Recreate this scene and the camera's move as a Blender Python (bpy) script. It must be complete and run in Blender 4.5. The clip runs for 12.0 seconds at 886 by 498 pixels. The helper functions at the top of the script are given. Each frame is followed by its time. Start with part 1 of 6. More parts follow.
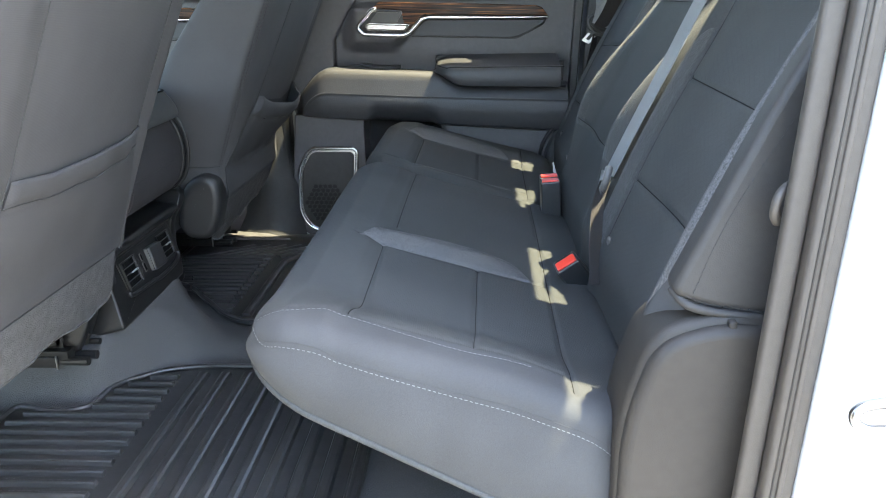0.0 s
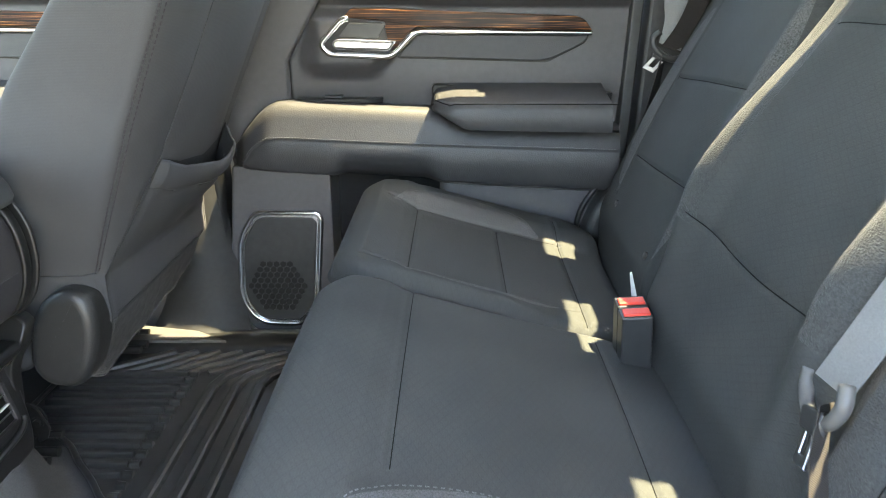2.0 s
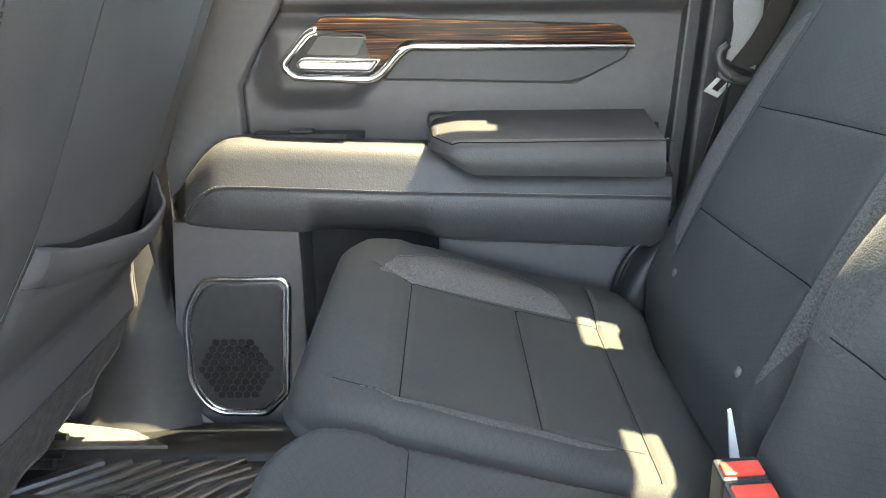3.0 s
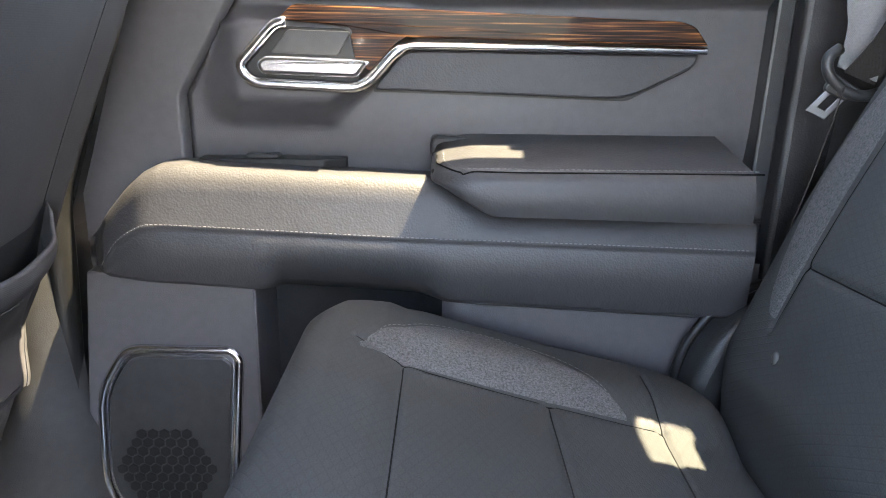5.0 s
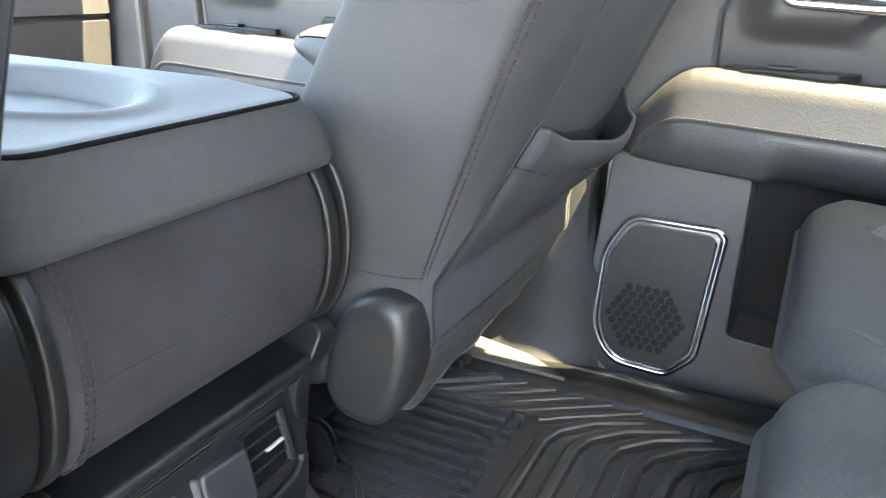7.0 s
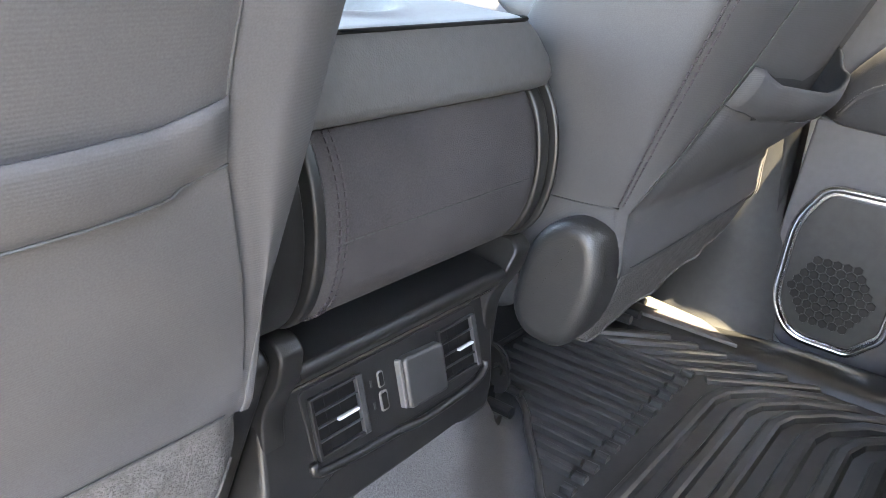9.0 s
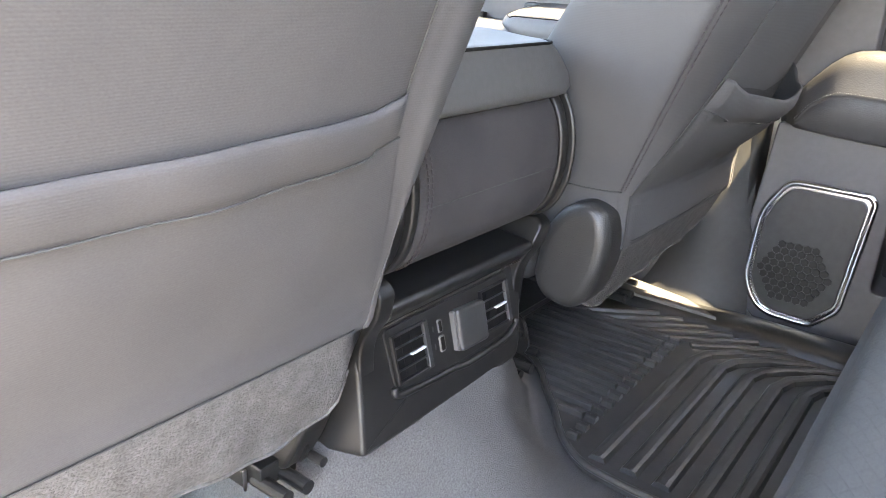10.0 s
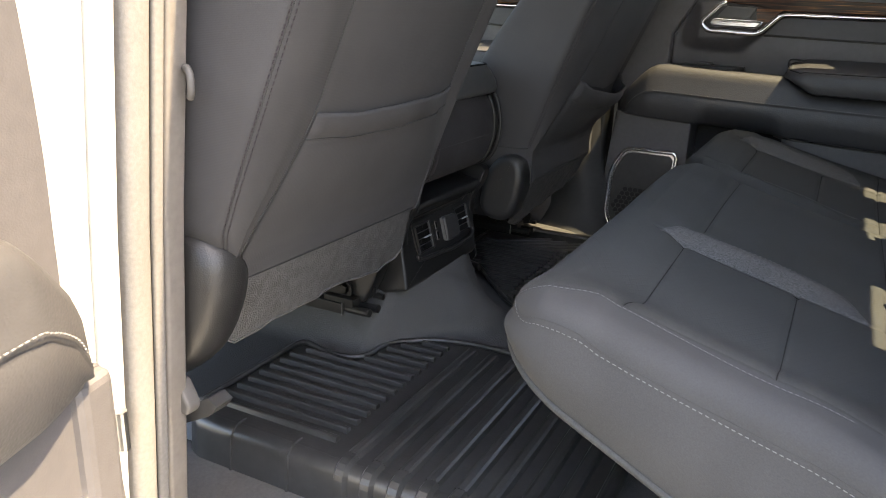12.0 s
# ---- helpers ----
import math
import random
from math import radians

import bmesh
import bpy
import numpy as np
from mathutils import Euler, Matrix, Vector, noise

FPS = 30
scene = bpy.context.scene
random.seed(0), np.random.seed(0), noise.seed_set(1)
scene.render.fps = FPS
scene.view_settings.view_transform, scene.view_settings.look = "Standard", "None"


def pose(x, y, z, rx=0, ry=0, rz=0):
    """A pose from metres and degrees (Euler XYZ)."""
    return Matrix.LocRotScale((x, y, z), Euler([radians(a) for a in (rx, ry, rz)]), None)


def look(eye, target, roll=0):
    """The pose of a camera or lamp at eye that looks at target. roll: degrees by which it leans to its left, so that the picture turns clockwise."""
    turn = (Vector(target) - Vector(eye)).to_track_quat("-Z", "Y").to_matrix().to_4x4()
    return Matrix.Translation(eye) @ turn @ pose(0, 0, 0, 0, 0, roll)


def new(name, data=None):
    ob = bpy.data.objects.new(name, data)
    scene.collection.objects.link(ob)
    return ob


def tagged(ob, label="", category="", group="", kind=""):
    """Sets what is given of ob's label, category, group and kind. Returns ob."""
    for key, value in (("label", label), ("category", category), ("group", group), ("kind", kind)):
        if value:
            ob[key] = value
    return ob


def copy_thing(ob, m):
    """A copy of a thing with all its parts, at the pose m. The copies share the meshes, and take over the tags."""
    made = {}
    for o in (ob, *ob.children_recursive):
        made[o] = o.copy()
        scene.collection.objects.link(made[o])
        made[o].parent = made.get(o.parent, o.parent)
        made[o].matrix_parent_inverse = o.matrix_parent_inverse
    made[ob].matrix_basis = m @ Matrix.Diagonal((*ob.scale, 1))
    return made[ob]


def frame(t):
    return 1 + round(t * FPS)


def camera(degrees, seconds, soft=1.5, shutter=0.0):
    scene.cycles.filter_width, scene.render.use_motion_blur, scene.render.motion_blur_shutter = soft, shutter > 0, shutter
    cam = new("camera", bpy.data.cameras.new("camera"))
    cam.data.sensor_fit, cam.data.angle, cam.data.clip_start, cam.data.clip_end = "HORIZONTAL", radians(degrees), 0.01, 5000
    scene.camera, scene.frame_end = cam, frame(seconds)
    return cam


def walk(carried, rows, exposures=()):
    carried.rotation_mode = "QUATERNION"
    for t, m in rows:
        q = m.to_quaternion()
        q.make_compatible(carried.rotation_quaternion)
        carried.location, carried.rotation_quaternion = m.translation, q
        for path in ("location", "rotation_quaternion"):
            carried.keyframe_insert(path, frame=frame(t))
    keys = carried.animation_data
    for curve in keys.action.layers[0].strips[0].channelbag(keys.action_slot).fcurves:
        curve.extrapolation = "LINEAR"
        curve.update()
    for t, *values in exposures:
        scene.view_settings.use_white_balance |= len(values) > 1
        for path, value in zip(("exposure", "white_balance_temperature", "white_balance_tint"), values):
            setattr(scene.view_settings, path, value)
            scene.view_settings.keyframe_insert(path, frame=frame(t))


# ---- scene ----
cam = camera(60.8, 12.0, soft=0.85, shutter=0.15)
PATH = [
    (0, (0.081, 0.113, 0.761), (-0.016, 2.002, 0.11), -0.8),
    (0.5, (0.082, 0.252, 0.755), (0.0, 2.14, 0.101), -0.5),
    (1, (0.039, 0.431, 0.76), (-0.019, 2.318, 0.099), -0.4),
    (1.5, (-0.003, 0.615, 0.762), (-0.036, 2.504, 0.106), -0.1),
    (2, (-0.013, 0.817, 0.773), (-0.033, 2.705, 0.113), 0.0),
    (2.5, (-0.021, 1.005, 0.779), (-0.029, 2.892, 0.115), -0.3),
    (3, (-0.031, 1.202, 0.778), (-0.031, 3.088, 0.112), -0.6),
    (5, (-0.041, 1.507, 0.685), (-0.033, 3.437, 0.159), 0.7),
    (5.5, (-0.061, 1.463, 0.689), (-0.177, 3.383, 0.14), 1.1),
    (6, (-0.127, 1.378, 0.707), (-0.46, 3.256, 0.105), 1.3),
    (6.5, (-0.181, 1.291, 0.697), (-0.782, 3.084, 0.045), 1.7),
    (7, (-0.208, 1.224, 0.668), (-1.029, 2.91, -0.027), 1.7),
    (7.5, (-0.215, 1.179, 0.649), (-1.197, 2.76, -0.082), 2.2),
    (7.7, (-0.211, 1.164, 0.638), (-1.251, 2.71, -0.09), 2.0),
    (9.3, (-0.211, 1.123, 0.619), (-1.36, 2.582, -0.122), 3.2),
    (9.5, (-0.198, 1.082, 0.62), (-1.341, 2.554, -0.105), 3.3),
    (10, (-0.151, 0.93, 0.636), (-1.259, 2.443, -0.058), 3.0),
    (10.5, (-0.102, 0.751, 0.644), (-1.151, 2.314, -0.034), 2.9),
    (11, (-0.066, 0.561, 0.658), (-1.034, 2.179, -0.009), 2.9),
    (11.5, (0.0, 0.385, 0.668), (-0.909, 2.047, 0.029), 2.5),
    (12, (0.082, 0.216, 0.679), (-0.781, 1.912, 0.064), 1.9),
]
walk(cam, [(t, look(eye, target, roll)) for t, eye, target, roll in PATH],
     [(0.0, 4.42, 6950, 8), (0.5, 4.72, 7400, 7), (1.0, 5.27, 7600, 5), (1.5, 5.22, 7900, 7), (2.0, 5.17, 7850, 7), (3.0, 5.57, 7850, 9), (5.0, 5.38, 7300, 17), (6.0, 5.5, 7450, 16),
      (6.5, 5.45, 7500, 11), (7.0, 5.78, 7600, 9), (7.5, 6.03, 7700, 12), (9.5, 5.85, 7650, 15), (10.0, 5.84, 7900, 16), (10.5, 5.76, 8200, 17), (11.0, 5.24, 8050, 17), (11.5, 4.05, 8200, 16), (12.0, 3.52, 8050, 14)])

# ---- light ----
SUN_TO = Vector((0.49, 0.06, 1.0)).normalized()
sun_data = bpy.data.lights.new("sun", "SUN")
sun_data.energy, sun_data.angle, sun_data.color = 3.4, radians(0.55), (1.0, 0.88, 0.66)
sun_lamp = new("sun", sun_data)
sun_lamp.matrix_world = look(SUN_TO * 20, (0, 0, 0))
sky_world = bpy.data.worlds.new("sky")
scene.world = sky_world
sky_world.use_nodes = True
sky_nodes = sky_world.node_tree.nodes
sky_tex = sky_nodes.new("ShaderNodeTexSky")
sky_tex.sky_type, sky_tex.sun_disc = "NISHITA", False
sky_tex.sun_elevation = math.asin(SUN_TO.z)
sky_tex.sun_rotation = math.atan2(SUN_TO.x, SUN_TO.y)
sky_tex.dust_density = 2.0
sky_world.node_tree.links.new(sky_tex.outputs[0], sky_nodes["Background"].inputs[0])
sky_nodes["Background"].inputs[1].default_value = 0.15


# ---- materials ----
def surface(name, dark, light, rough=0.6, metal=0.0, scale=60.0, big=4.0, bump=0.15, grain=900.0, kind="noise", coat=0.0, dist=0.001, spec=0.5, dust=None):
    """Principled surface with fine relief of the given kind, and colour that varies at two scales."""
    m = bpy.data.materials.new(name)
    m.use_nodes = True
    nt = m.node_tree
    b = nt.nodes["Principled BSDF"]
    co = nt.nodes.new("ShaderNodeTexCoord")
    n1 = nt.nodes.new("ShaderNodeTexNoise")
    n1.inputs["Scale"].default_value, n1.inputs["Detail"].default_value = scale, 4
    n2 = nt.nodes.new("ShaderNodeTexNoise")
    n2.inputs["Scale"].default_value, n2.inputs["Detail"].default_value = big, 3
    add = nt.nodes.new("ShaderNodeMath")
    add.operation = "ADD"
    half = nt.nodes.new("ShaderNodeMath")
    half.operation, half.inputs[1].default_value = "MULTIPLY", 0.5
    ramp = nt.nodes.new("ShaderNodeValToRGB")
    ramp.color_ramp.elements[0].position, ramp.color_ramp.elements[1].position = 0.36, 0.64
    ramp.color_ramp.elements[0].color, ramp.color_ramp.elements[1].color = (*dark, 1), (*light, 1)
    for n in (n1, n2):
        nt.links.new(co.outputs["Object"], n.inputs["Vector"])
    nt.links.new(n1.outputs[0], add.inputs[0])
    nt.links.new(n2.outputs[0], add.inputs[1])
    nt.links.new(add.outputs[0], half.inputs[0])
    nt.links.new(half.outputs[0], ramp.inputs[0])
    if dust:
        n3 = nt.nodes.new("ShaderNodeTexNoise")
        n3.inputs["Scale"].default_value, n3.inputs["Detail"].default_value, n3.inputs["Roughness"].default_value = 55, 8, 0.7
        stretch = nt.nodes.new("ShaderNodeMapping")
        stretch.inputs["Scale"].default_value = (0.5, 1.0, 1.0)
        lift = nt.nodes.new("ShaderNodeMapRange")
        lift.inputs["From Min"].default_value, lift.inputs["From Max"].default_value = 0.60, 0.74
        mix = nt.nodes.new("ShaderNodeMix")
        mix.data_type = "RGBA"
        mix.inputs[7].default_value = (*dust, 1)
        nt.links.new(co.outputs["Object"], stretch.inputs["Vector"])
        nt.links.new(stretch.outputs[0], n3.inputs["Vector"])
        nt.links.new(n3.outputs[0], lift.inputs["Value"])
        nt.links.new(lift.outputs[0], mix.inputs[0])
        nt.links.new(ramp.outputs[0], mix.inputs[6])
        nt.links.new(mix.outputs[2], b.inputs["Base Color"])
    else:
        nt.links.new(ramp.outputs[0], b.inputs["Base Color"])
    b.inputs["Roughness"].default_value, b.inputs["Metallic"].default_value = rough, metal
    b.inputs["Specular IOR Level"].default_value = spec
    b.inputs["Coat Weight"].default_value, b.inputs["Coat Roughness"].default_value = coat, 0.06
    if bump:
        bm_ = nt.nodes.new("ShaderNodeBump")
        bm_.inputs["Strength"].default_value, bm_.inputs["Distance"].default_value = bump, dist
        if kind == "noise":
            g = nt.nodes.new("ShaderNodeTexNoise")
            g.inputs["Scale"].default_value, g.inputs["Detail"].default_value = grain, 3
            out = g.outputs[0]
        elif kind == "leather":
            g = nt.nodes.new("ShaderNodeTexVoronoi")
            g.feature = "SMOOTH_F1"
            g.inputs["Scale"].default_value = grain
            out = g.outputs[0]
        else:  # weave: two crossed bands
            g = nt.nodes.new("ShaderNodeTexWave")
            g.bands_direction = "Z" if kind == "ribs" else "DIAGONAL"
            g.inputs["Scale"].default_value, g.inputs["Distortion"].default_value = grain, 0.6 if kind == "ribs" else 1.5
            h = nt.nodes.new("ShaderNodeTexNoise")
            h.inputs["Scale"].default_value = grain * 4
            mx = nt.nodes.new("ShaderNodeMath")
            mx.operation = "ADD"
            nt.links.new(co.outputs["Object"], h.inputs["Vector"])
            nt.links.new(g.outputs[1], mx.inputs[0])
            nt.links.new(h.outputs[0], mx.inputs[1])
            out = mx.outputs[0]
        nt.links.new(co.outputs["Object"], g.inputs["Vector"])
        nt.links.new(out, bm_.inputs["Height"])
        nt.links.new(bm_.outputs[0], b.inputs["Normal"])
    return m


def grey(v, tint=0.0):
    """A grey that leans to blue (tint above 0) or to brown (below)."""
    return (v * (1 - tint), v, v * (1 + tint))


def quilted_cloth(name, dark, light, along, relief):
    """Cloth with a woven net of flat diamonds that run along the given direction."""
    m = surface(name, dark, light, 0.85, scale=700, big=5, bump=0.3, grain=1500, dist=0.0006, spec=0.25)
    nt = m.node_tree
    b = nt.nodes["Principled BSDF"]

    def maths(op, a, c=None):
        n = nt.nodes.new("ShaderNodeMath")
        n.operation = op
        for k, v in enumerate((a, c)):
            if v is None:
                continue
            if isinstance(v, (int, float)):
                n.inputs[k].default_value = v
            else:
                nt.links.new(v, n.inputs[k])
        return n.outputs[0]
    co = nt.nodes.new("ShaderNodeTexCoord")
    sep = nt.nodes.new("ShaderNodeSeparateXYZ")
    nt.links.new(co.outputs["Object"], sep.inputs[0])
    dot = nt.nodes.new("ShaderNodeVectorMath")
    dot.operation = "DOT_PRODUCT"
    dot.inputs[1].default_value = along
    nt.links.new(co.outputs["Object"], dot.inputs[0])
    skew = maths("MULTIPLY", sep.outputs[1], 0.55)
    one = maths("ABSOLUTE", maths("SINE", maths("MULTIPLY", maths("ADD", dot.outputs["Value"], skew), math.pi / 0.0105)))
    two = maths("ABSOLUTE", maths("SINE", maths("MULTIPLY", maths("SUBTRACT", dot.outputs["Value"], skew), math.pi / 0.0105)))
    fine = maths("SINE", maths("MULTIPLY", dot.outputs["Value"], 2 * math.pi / 0.0026))
    net = maths("MINIMUM", maths("MULTIPLY", maths("MINIMUM", one, two), 2.6), 1.0)
    height = maths("ADD", net, maths("MULTIPLY", fine, 0.15))
    bump = nt.nodes.new("ShaderNodeBump")
    bump.inputs["Strength"].default_value, bump.inputs["Distance"].default_value = 0.45 * relief, 0.0008
    nt.links.new(height, bump.inputs["Height"])
    nt.links.new(b.inputs["Normal"].links[0].from_socket, bump.inputs["Normal"])
    nt.links.new(bump.outputs[0], b.inputs["Normal"])
    shade = maths("ADD", maths("MULTIPLY", height, 0.28 * relief), 1.0 - 0.2 * relief)
    mul = nt.nodes.new("ShaderNodeVectorMath")
    mul.operation = "SCALE"
    nt.links.new(b.inputs["Base Color"].links[0].from_socket, mul.inputs[0])
    nt.links.new(shade, mul.inputs["Scale"])
    nt.links.new(mul.outputs[0], b.inputs["Base Color"])
    return m


FABRIC = quilted_cloth("seat_fabric", (0.0300, 0.0318, 0.0317), (0.0470, 0.0496, 0.0494), (0.96, 0, -0.29), 0.42)
FABRIC_UP = quilted_cloth("backrest_fabric", (0.0322, 0.0338, 0.0338), (0.0517, 0.0541, 0.0541), (0.41, 0, 0.912), 0.4)
FABRIC_PLAIN = surface("plain_seat_cloth", grey(0.034, 0.04), grey(0.050, 0.04), 0.85, scale=800, big=8, bump=0.3, grain=900, dist=0.0005, spec=0.25)
ROLL_CLOTH = surface("console_roll_cloth", (0.0170, 0.0158, 0.0170), (0.0390, 0.0365, 0.0390), 0.85, scale=800, big=9, bump=0.6, grain=800, dist=0.0008, spec=0.25)
FABRIC_TEX = surface("melange_fabric", grey(0.044, 0.01), grey(0.118, 0.01), 0.9, scale=560, big=400, bump=0.55, grain=650, dist=0.0015, spec=0.2)
FABRIC_NAP = surface("napped_bolster_cloth", (0.0310, 0.0325, 0.0325), (0.0540, 0.0566, 0.0566), 0.9, scale=700, big=300, bump=0.9, grain=520, dist=0.0022, spec=0.2)
FABRIC_NAP.node_tree.nodes["Principled BSDF"].inputs["Sheen Weight"].default_value = 0.12
FABRIC_NAP.node_tree.nodes["Principled BSDF"].inputs["Sheen Roughness"].default_value = 0.45
FABRIC_BACK = surface("ribbed_seat_cloth", (0.0385, 0.0378, 0.0390), (0.0530, 0.0520, 0.0536), 0.85, scale=950, big=7, bump=0.11, grain=170, kind="ribs", dist=0.0006, spec=0.25)
VINYL = surface("seat_vinyl", grey(0.045, 0.03), grey(0.056, 0.03), 0.68, scale=120, big=5, bump=0.25, grain=700, kind="leather", dist=0.0006, spec=0.35)
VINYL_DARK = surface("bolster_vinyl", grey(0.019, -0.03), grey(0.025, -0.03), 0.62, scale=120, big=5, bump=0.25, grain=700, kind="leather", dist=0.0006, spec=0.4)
FUZZ = surface("felt_flap", grey(0.055, -0.02), grey(0.090, -0.02), 0.95, scale=320, big=70, bump=0.8, grain=380, dist=0.003, spec=0.15)
CARPET = surface("carpet", grey(0.044, 0.0), grey(0.100, 0.0), 0.97, scale=560, big=900, bump=0.8, grain=700, dist=0.0022, spec=0.1)
RUBBER = surface("mat_rubber", grey(0.022), grey(0.037), 0.30, scale=40, big=6, bump=0.25, grain=300, dist=0.0006, spec=0.55, dust=(0.050, 0.045, 0.040))
PLASTIC = surface("grained_plastic", grey(0.022, 0.02), grey(0.031, 0.02), 0.42, scale=80, big=4, bump=0.3, grain=800, kind="leather", dist=0.0005)
DOOR_PLASTIC = surface("door_plastic", (0.057, 0.054, 0.0565), (0.070, 0.0665, 0.0695), 0.48, scale=80, big=4, bump=0.3, grain=700, kind="leather", dist=0.0005)
DOOR_VINYL = surface("door_vinyl", (0.030, 0.0293, 0.0308), (0.0375, 0.0366, 0.0383), 0.52, scale=80, big=4, bump=0.35, grain=420, kind="leather", dist=0.0008)
BLACK = surface("black_plastic", grey(0.008), grey(0.013), 0.42, scale=60, bump=0.25, grain=700, kind="leather", dist=0.0004, spec=0.35)
BLACK_METAL = surface("black_steel", grey(0.008), grey(0.016), 0.42, scale=90, bump=0.2, grain=200, dist=0.0006, spec=0.3)
CHROME = surface("satin_chrome", (0.66, 0.67, 0.69), (0.74, 0.75, 0.77), 0.2, metal=1.0, scale=30, bump=0)
SILVER = surface("silver_paint", (0.52, 0.53, 0.54), (0.60, 0.61, 0.62), 0.3, metal=0.3, scale=40, bump=0)
RED = surface("red_plastic", (0.62, 0.035, 0.020), (0.70, 0.05, 0.03), 0.35, scale=40, bump=0)
WEBBING = surface("belt_webbing", grey(0.15, 0.02), grey(0.20, 0.02), 0.75, scale=500, big=10, bump=0.5, grain=330, kind="weave", dist=0.0006)
# Belt webbing again, with the shade on its lower runs put into the colour.
WEBBING_SHADED = surface("shaded_webbing", (0.020, 0.017, 0.015), (0.030, 0.025, 0.023), 0.8, scale=500, big=10, bump=0.5, grain=330, kind="weave", dist=0.0006)
LATCH = surface("latch_plastic", grey(0.075, -0.02), grey(0.10, -0.02), 0.5, scale=80, big=6, bump=0.1, grain=600, dist=0.0004)
THREAD = surface("sewing_thread", grey(0.085, 0.03), grey(0.12, 0.03), 0.8, scale=900, bump=0)
SEAT_THREAD = surface("seat_back_thread", (0.015, 0.011, 0.014), (0.024, 0.018, 0.022), 0.8, scale=900, bump=0)
THREAD_LIGHT = surface("door_thread", grey(0.11, 0.0), grey(0.16, 0.0), 0.8, scale=900, bump=0)
CREASE = surface("seam_crease", grey(0.006, 0.03), grey(0.010, 0.03), 0.95, scale=300, bump=0, spec=0.1)
THREAD_DARK = surface("dark_thread", grey(0.018, 0.03), grey(0.03, 0.03), 0.8, scale=900, bump=0)
PAINT = surface("white_paint", (0.50, 0.515, 0.505), (0.55, 0.565, 0.555), 0.25, scale=20, big=2, bump=0, coat=0.7)
SEAL = surface("door_seal", grey(0.060, -0.03), grey(0.085, -0.03), 0.75, scale=200, big=9, bump=0.4, grain=500, dist=0.001)
TRIM = surface("pillar_trim", grey(0.062, -0.04), grey(0.080, -0.04), 0.55, scale=90, big=5, bump=0.3, grain=700, kind="leather", dist=0.0005)
# Paler trim and seal for the centre post: sunlight put into the colour.
TRIM_SUNLIT = surface("sunlit_trim", grey(0.105, -0.10), grey(0.135, -0.10), 0.55, scale=90, big=5, bump=0.3, grain=700, kind="leather", dist=0.0005)
SEAL_SUNLIT = surface("sunlit_seal", grey(0.115, -0.04), grey(0.150, -0.04), 0.75, scale=200, big=9, bump=0.4, grain=500, dist=0.001)
# Darker copy of the trim, for the rear post that gets no sun.
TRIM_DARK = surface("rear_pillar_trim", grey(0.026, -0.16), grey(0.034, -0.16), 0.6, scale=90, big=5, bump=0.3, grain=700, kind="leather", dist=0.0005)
COVER = surface("side_cover_plastic", grey(0.018, -0.12), grey(0.024, -0.12), 0.58, scale=80, big=4, bump=0.3, grain=800, kind="leather", dist=0.0005, spec=0.3)
PILLAR = surface("pillar_plastic", grey(0.026, -0.02), grey(0.034, -0.02), 0.62, scale=80, big=4, bump=0.3, grain=700, kind="leather", dist=0.0005, spec=0.35)
HEADLINER = surface("headliner", grey(0.52), grey(0.58), 0.95, scale=300, big=5, bump=0.3, grain=700)
CONCRETE = surface("concrete", (0.120, 0.119, 0.116), (0.165, 0.164, 0.160), 0.9, scale=30, big=0.7, bump=0.4, grain=90, dist=0.004)
HINGE = surface("recliner_plastic", grey(0.012, -0.02), grey(0.018, -0.02), 0.45, scale=80, big=4, bump=0.35, grain=520, kind="leather", dist=0.0006)
STRIKER = surface("striker_steel", grey(0.22), grey(0.32), 0.25, metal=1.0, scale=70, bump=0)
# Dark colour that carries the shade inside the pockets.
RECESS = surface("shaded_pocket", grey(0.018, 0.03), grey(0.024, 0.03), 0.85, scale=60, bump=0.2, spec=0.15)
# Near-black that paints the shade inside vents and sockets.
DEEP_SHADE = surface("recess_shade", grey(0.003), grey(0.005), 0.8, scale=60, bump=0, spec=0.1)
STEEL = surface("zinc_steel", grey(0.34), grey(0.46), 0.3, metal=1.0, scale=70, bump=0.1, grain=300)


def wood_material():
    m = bpy.data.materials.new("glossy_wood")
    m.use_nodes = True
    nt = m.node_tree
    b = nt.nodes["Principled BSDF"]
    co = nt.nodes.new("ShaderNodeTexCoord")
    mp = nt.nodes.new("ShaderNodeMapping")
    mp.inputs["Scale"].default_value = (9, 9, 480)
    n1 = nt.nodes.new("ShaderNodeTexNoise")
    n1.inputs["Scale"].default_value, n1.inputs["Detail"].default_value = 1.0, 5
    ramp = nt.nodes.new("ShaderNodeValToRGB")
    e = ramp.color_ramp.elements
    e[0].position, e[0].color = 0.44, (0.012, 0.005, 0.003, 1)
    e[1].position, e[1].color = 0.70, (0.36, 0.15, 0.045, 1)
    mid = e.new(0.57)
    mid.color = (0.085, 0.030, 0.012, 1)
    nt.links.new(co.outputs["Object"], mp.inputs["Vector"])
    nt.links.new(mp.outputs[0], n1.inputs["Vector"])
    nt.links.new(n1.outputs[0], ramp.inputs[0])
    nt.links.new(ramp.outputs[0], b.inputs["Base Color"])
    b.inputs["Roughness"].default_value, b.inputs["Coat Weight"].default_value, b.inputs["Specular IOR Level"].default_value = 0.45, 0.12, 0.15
    b.inputs["Coat Roughness"].default_value = 0.05
    return m


WOOD = wood_material()


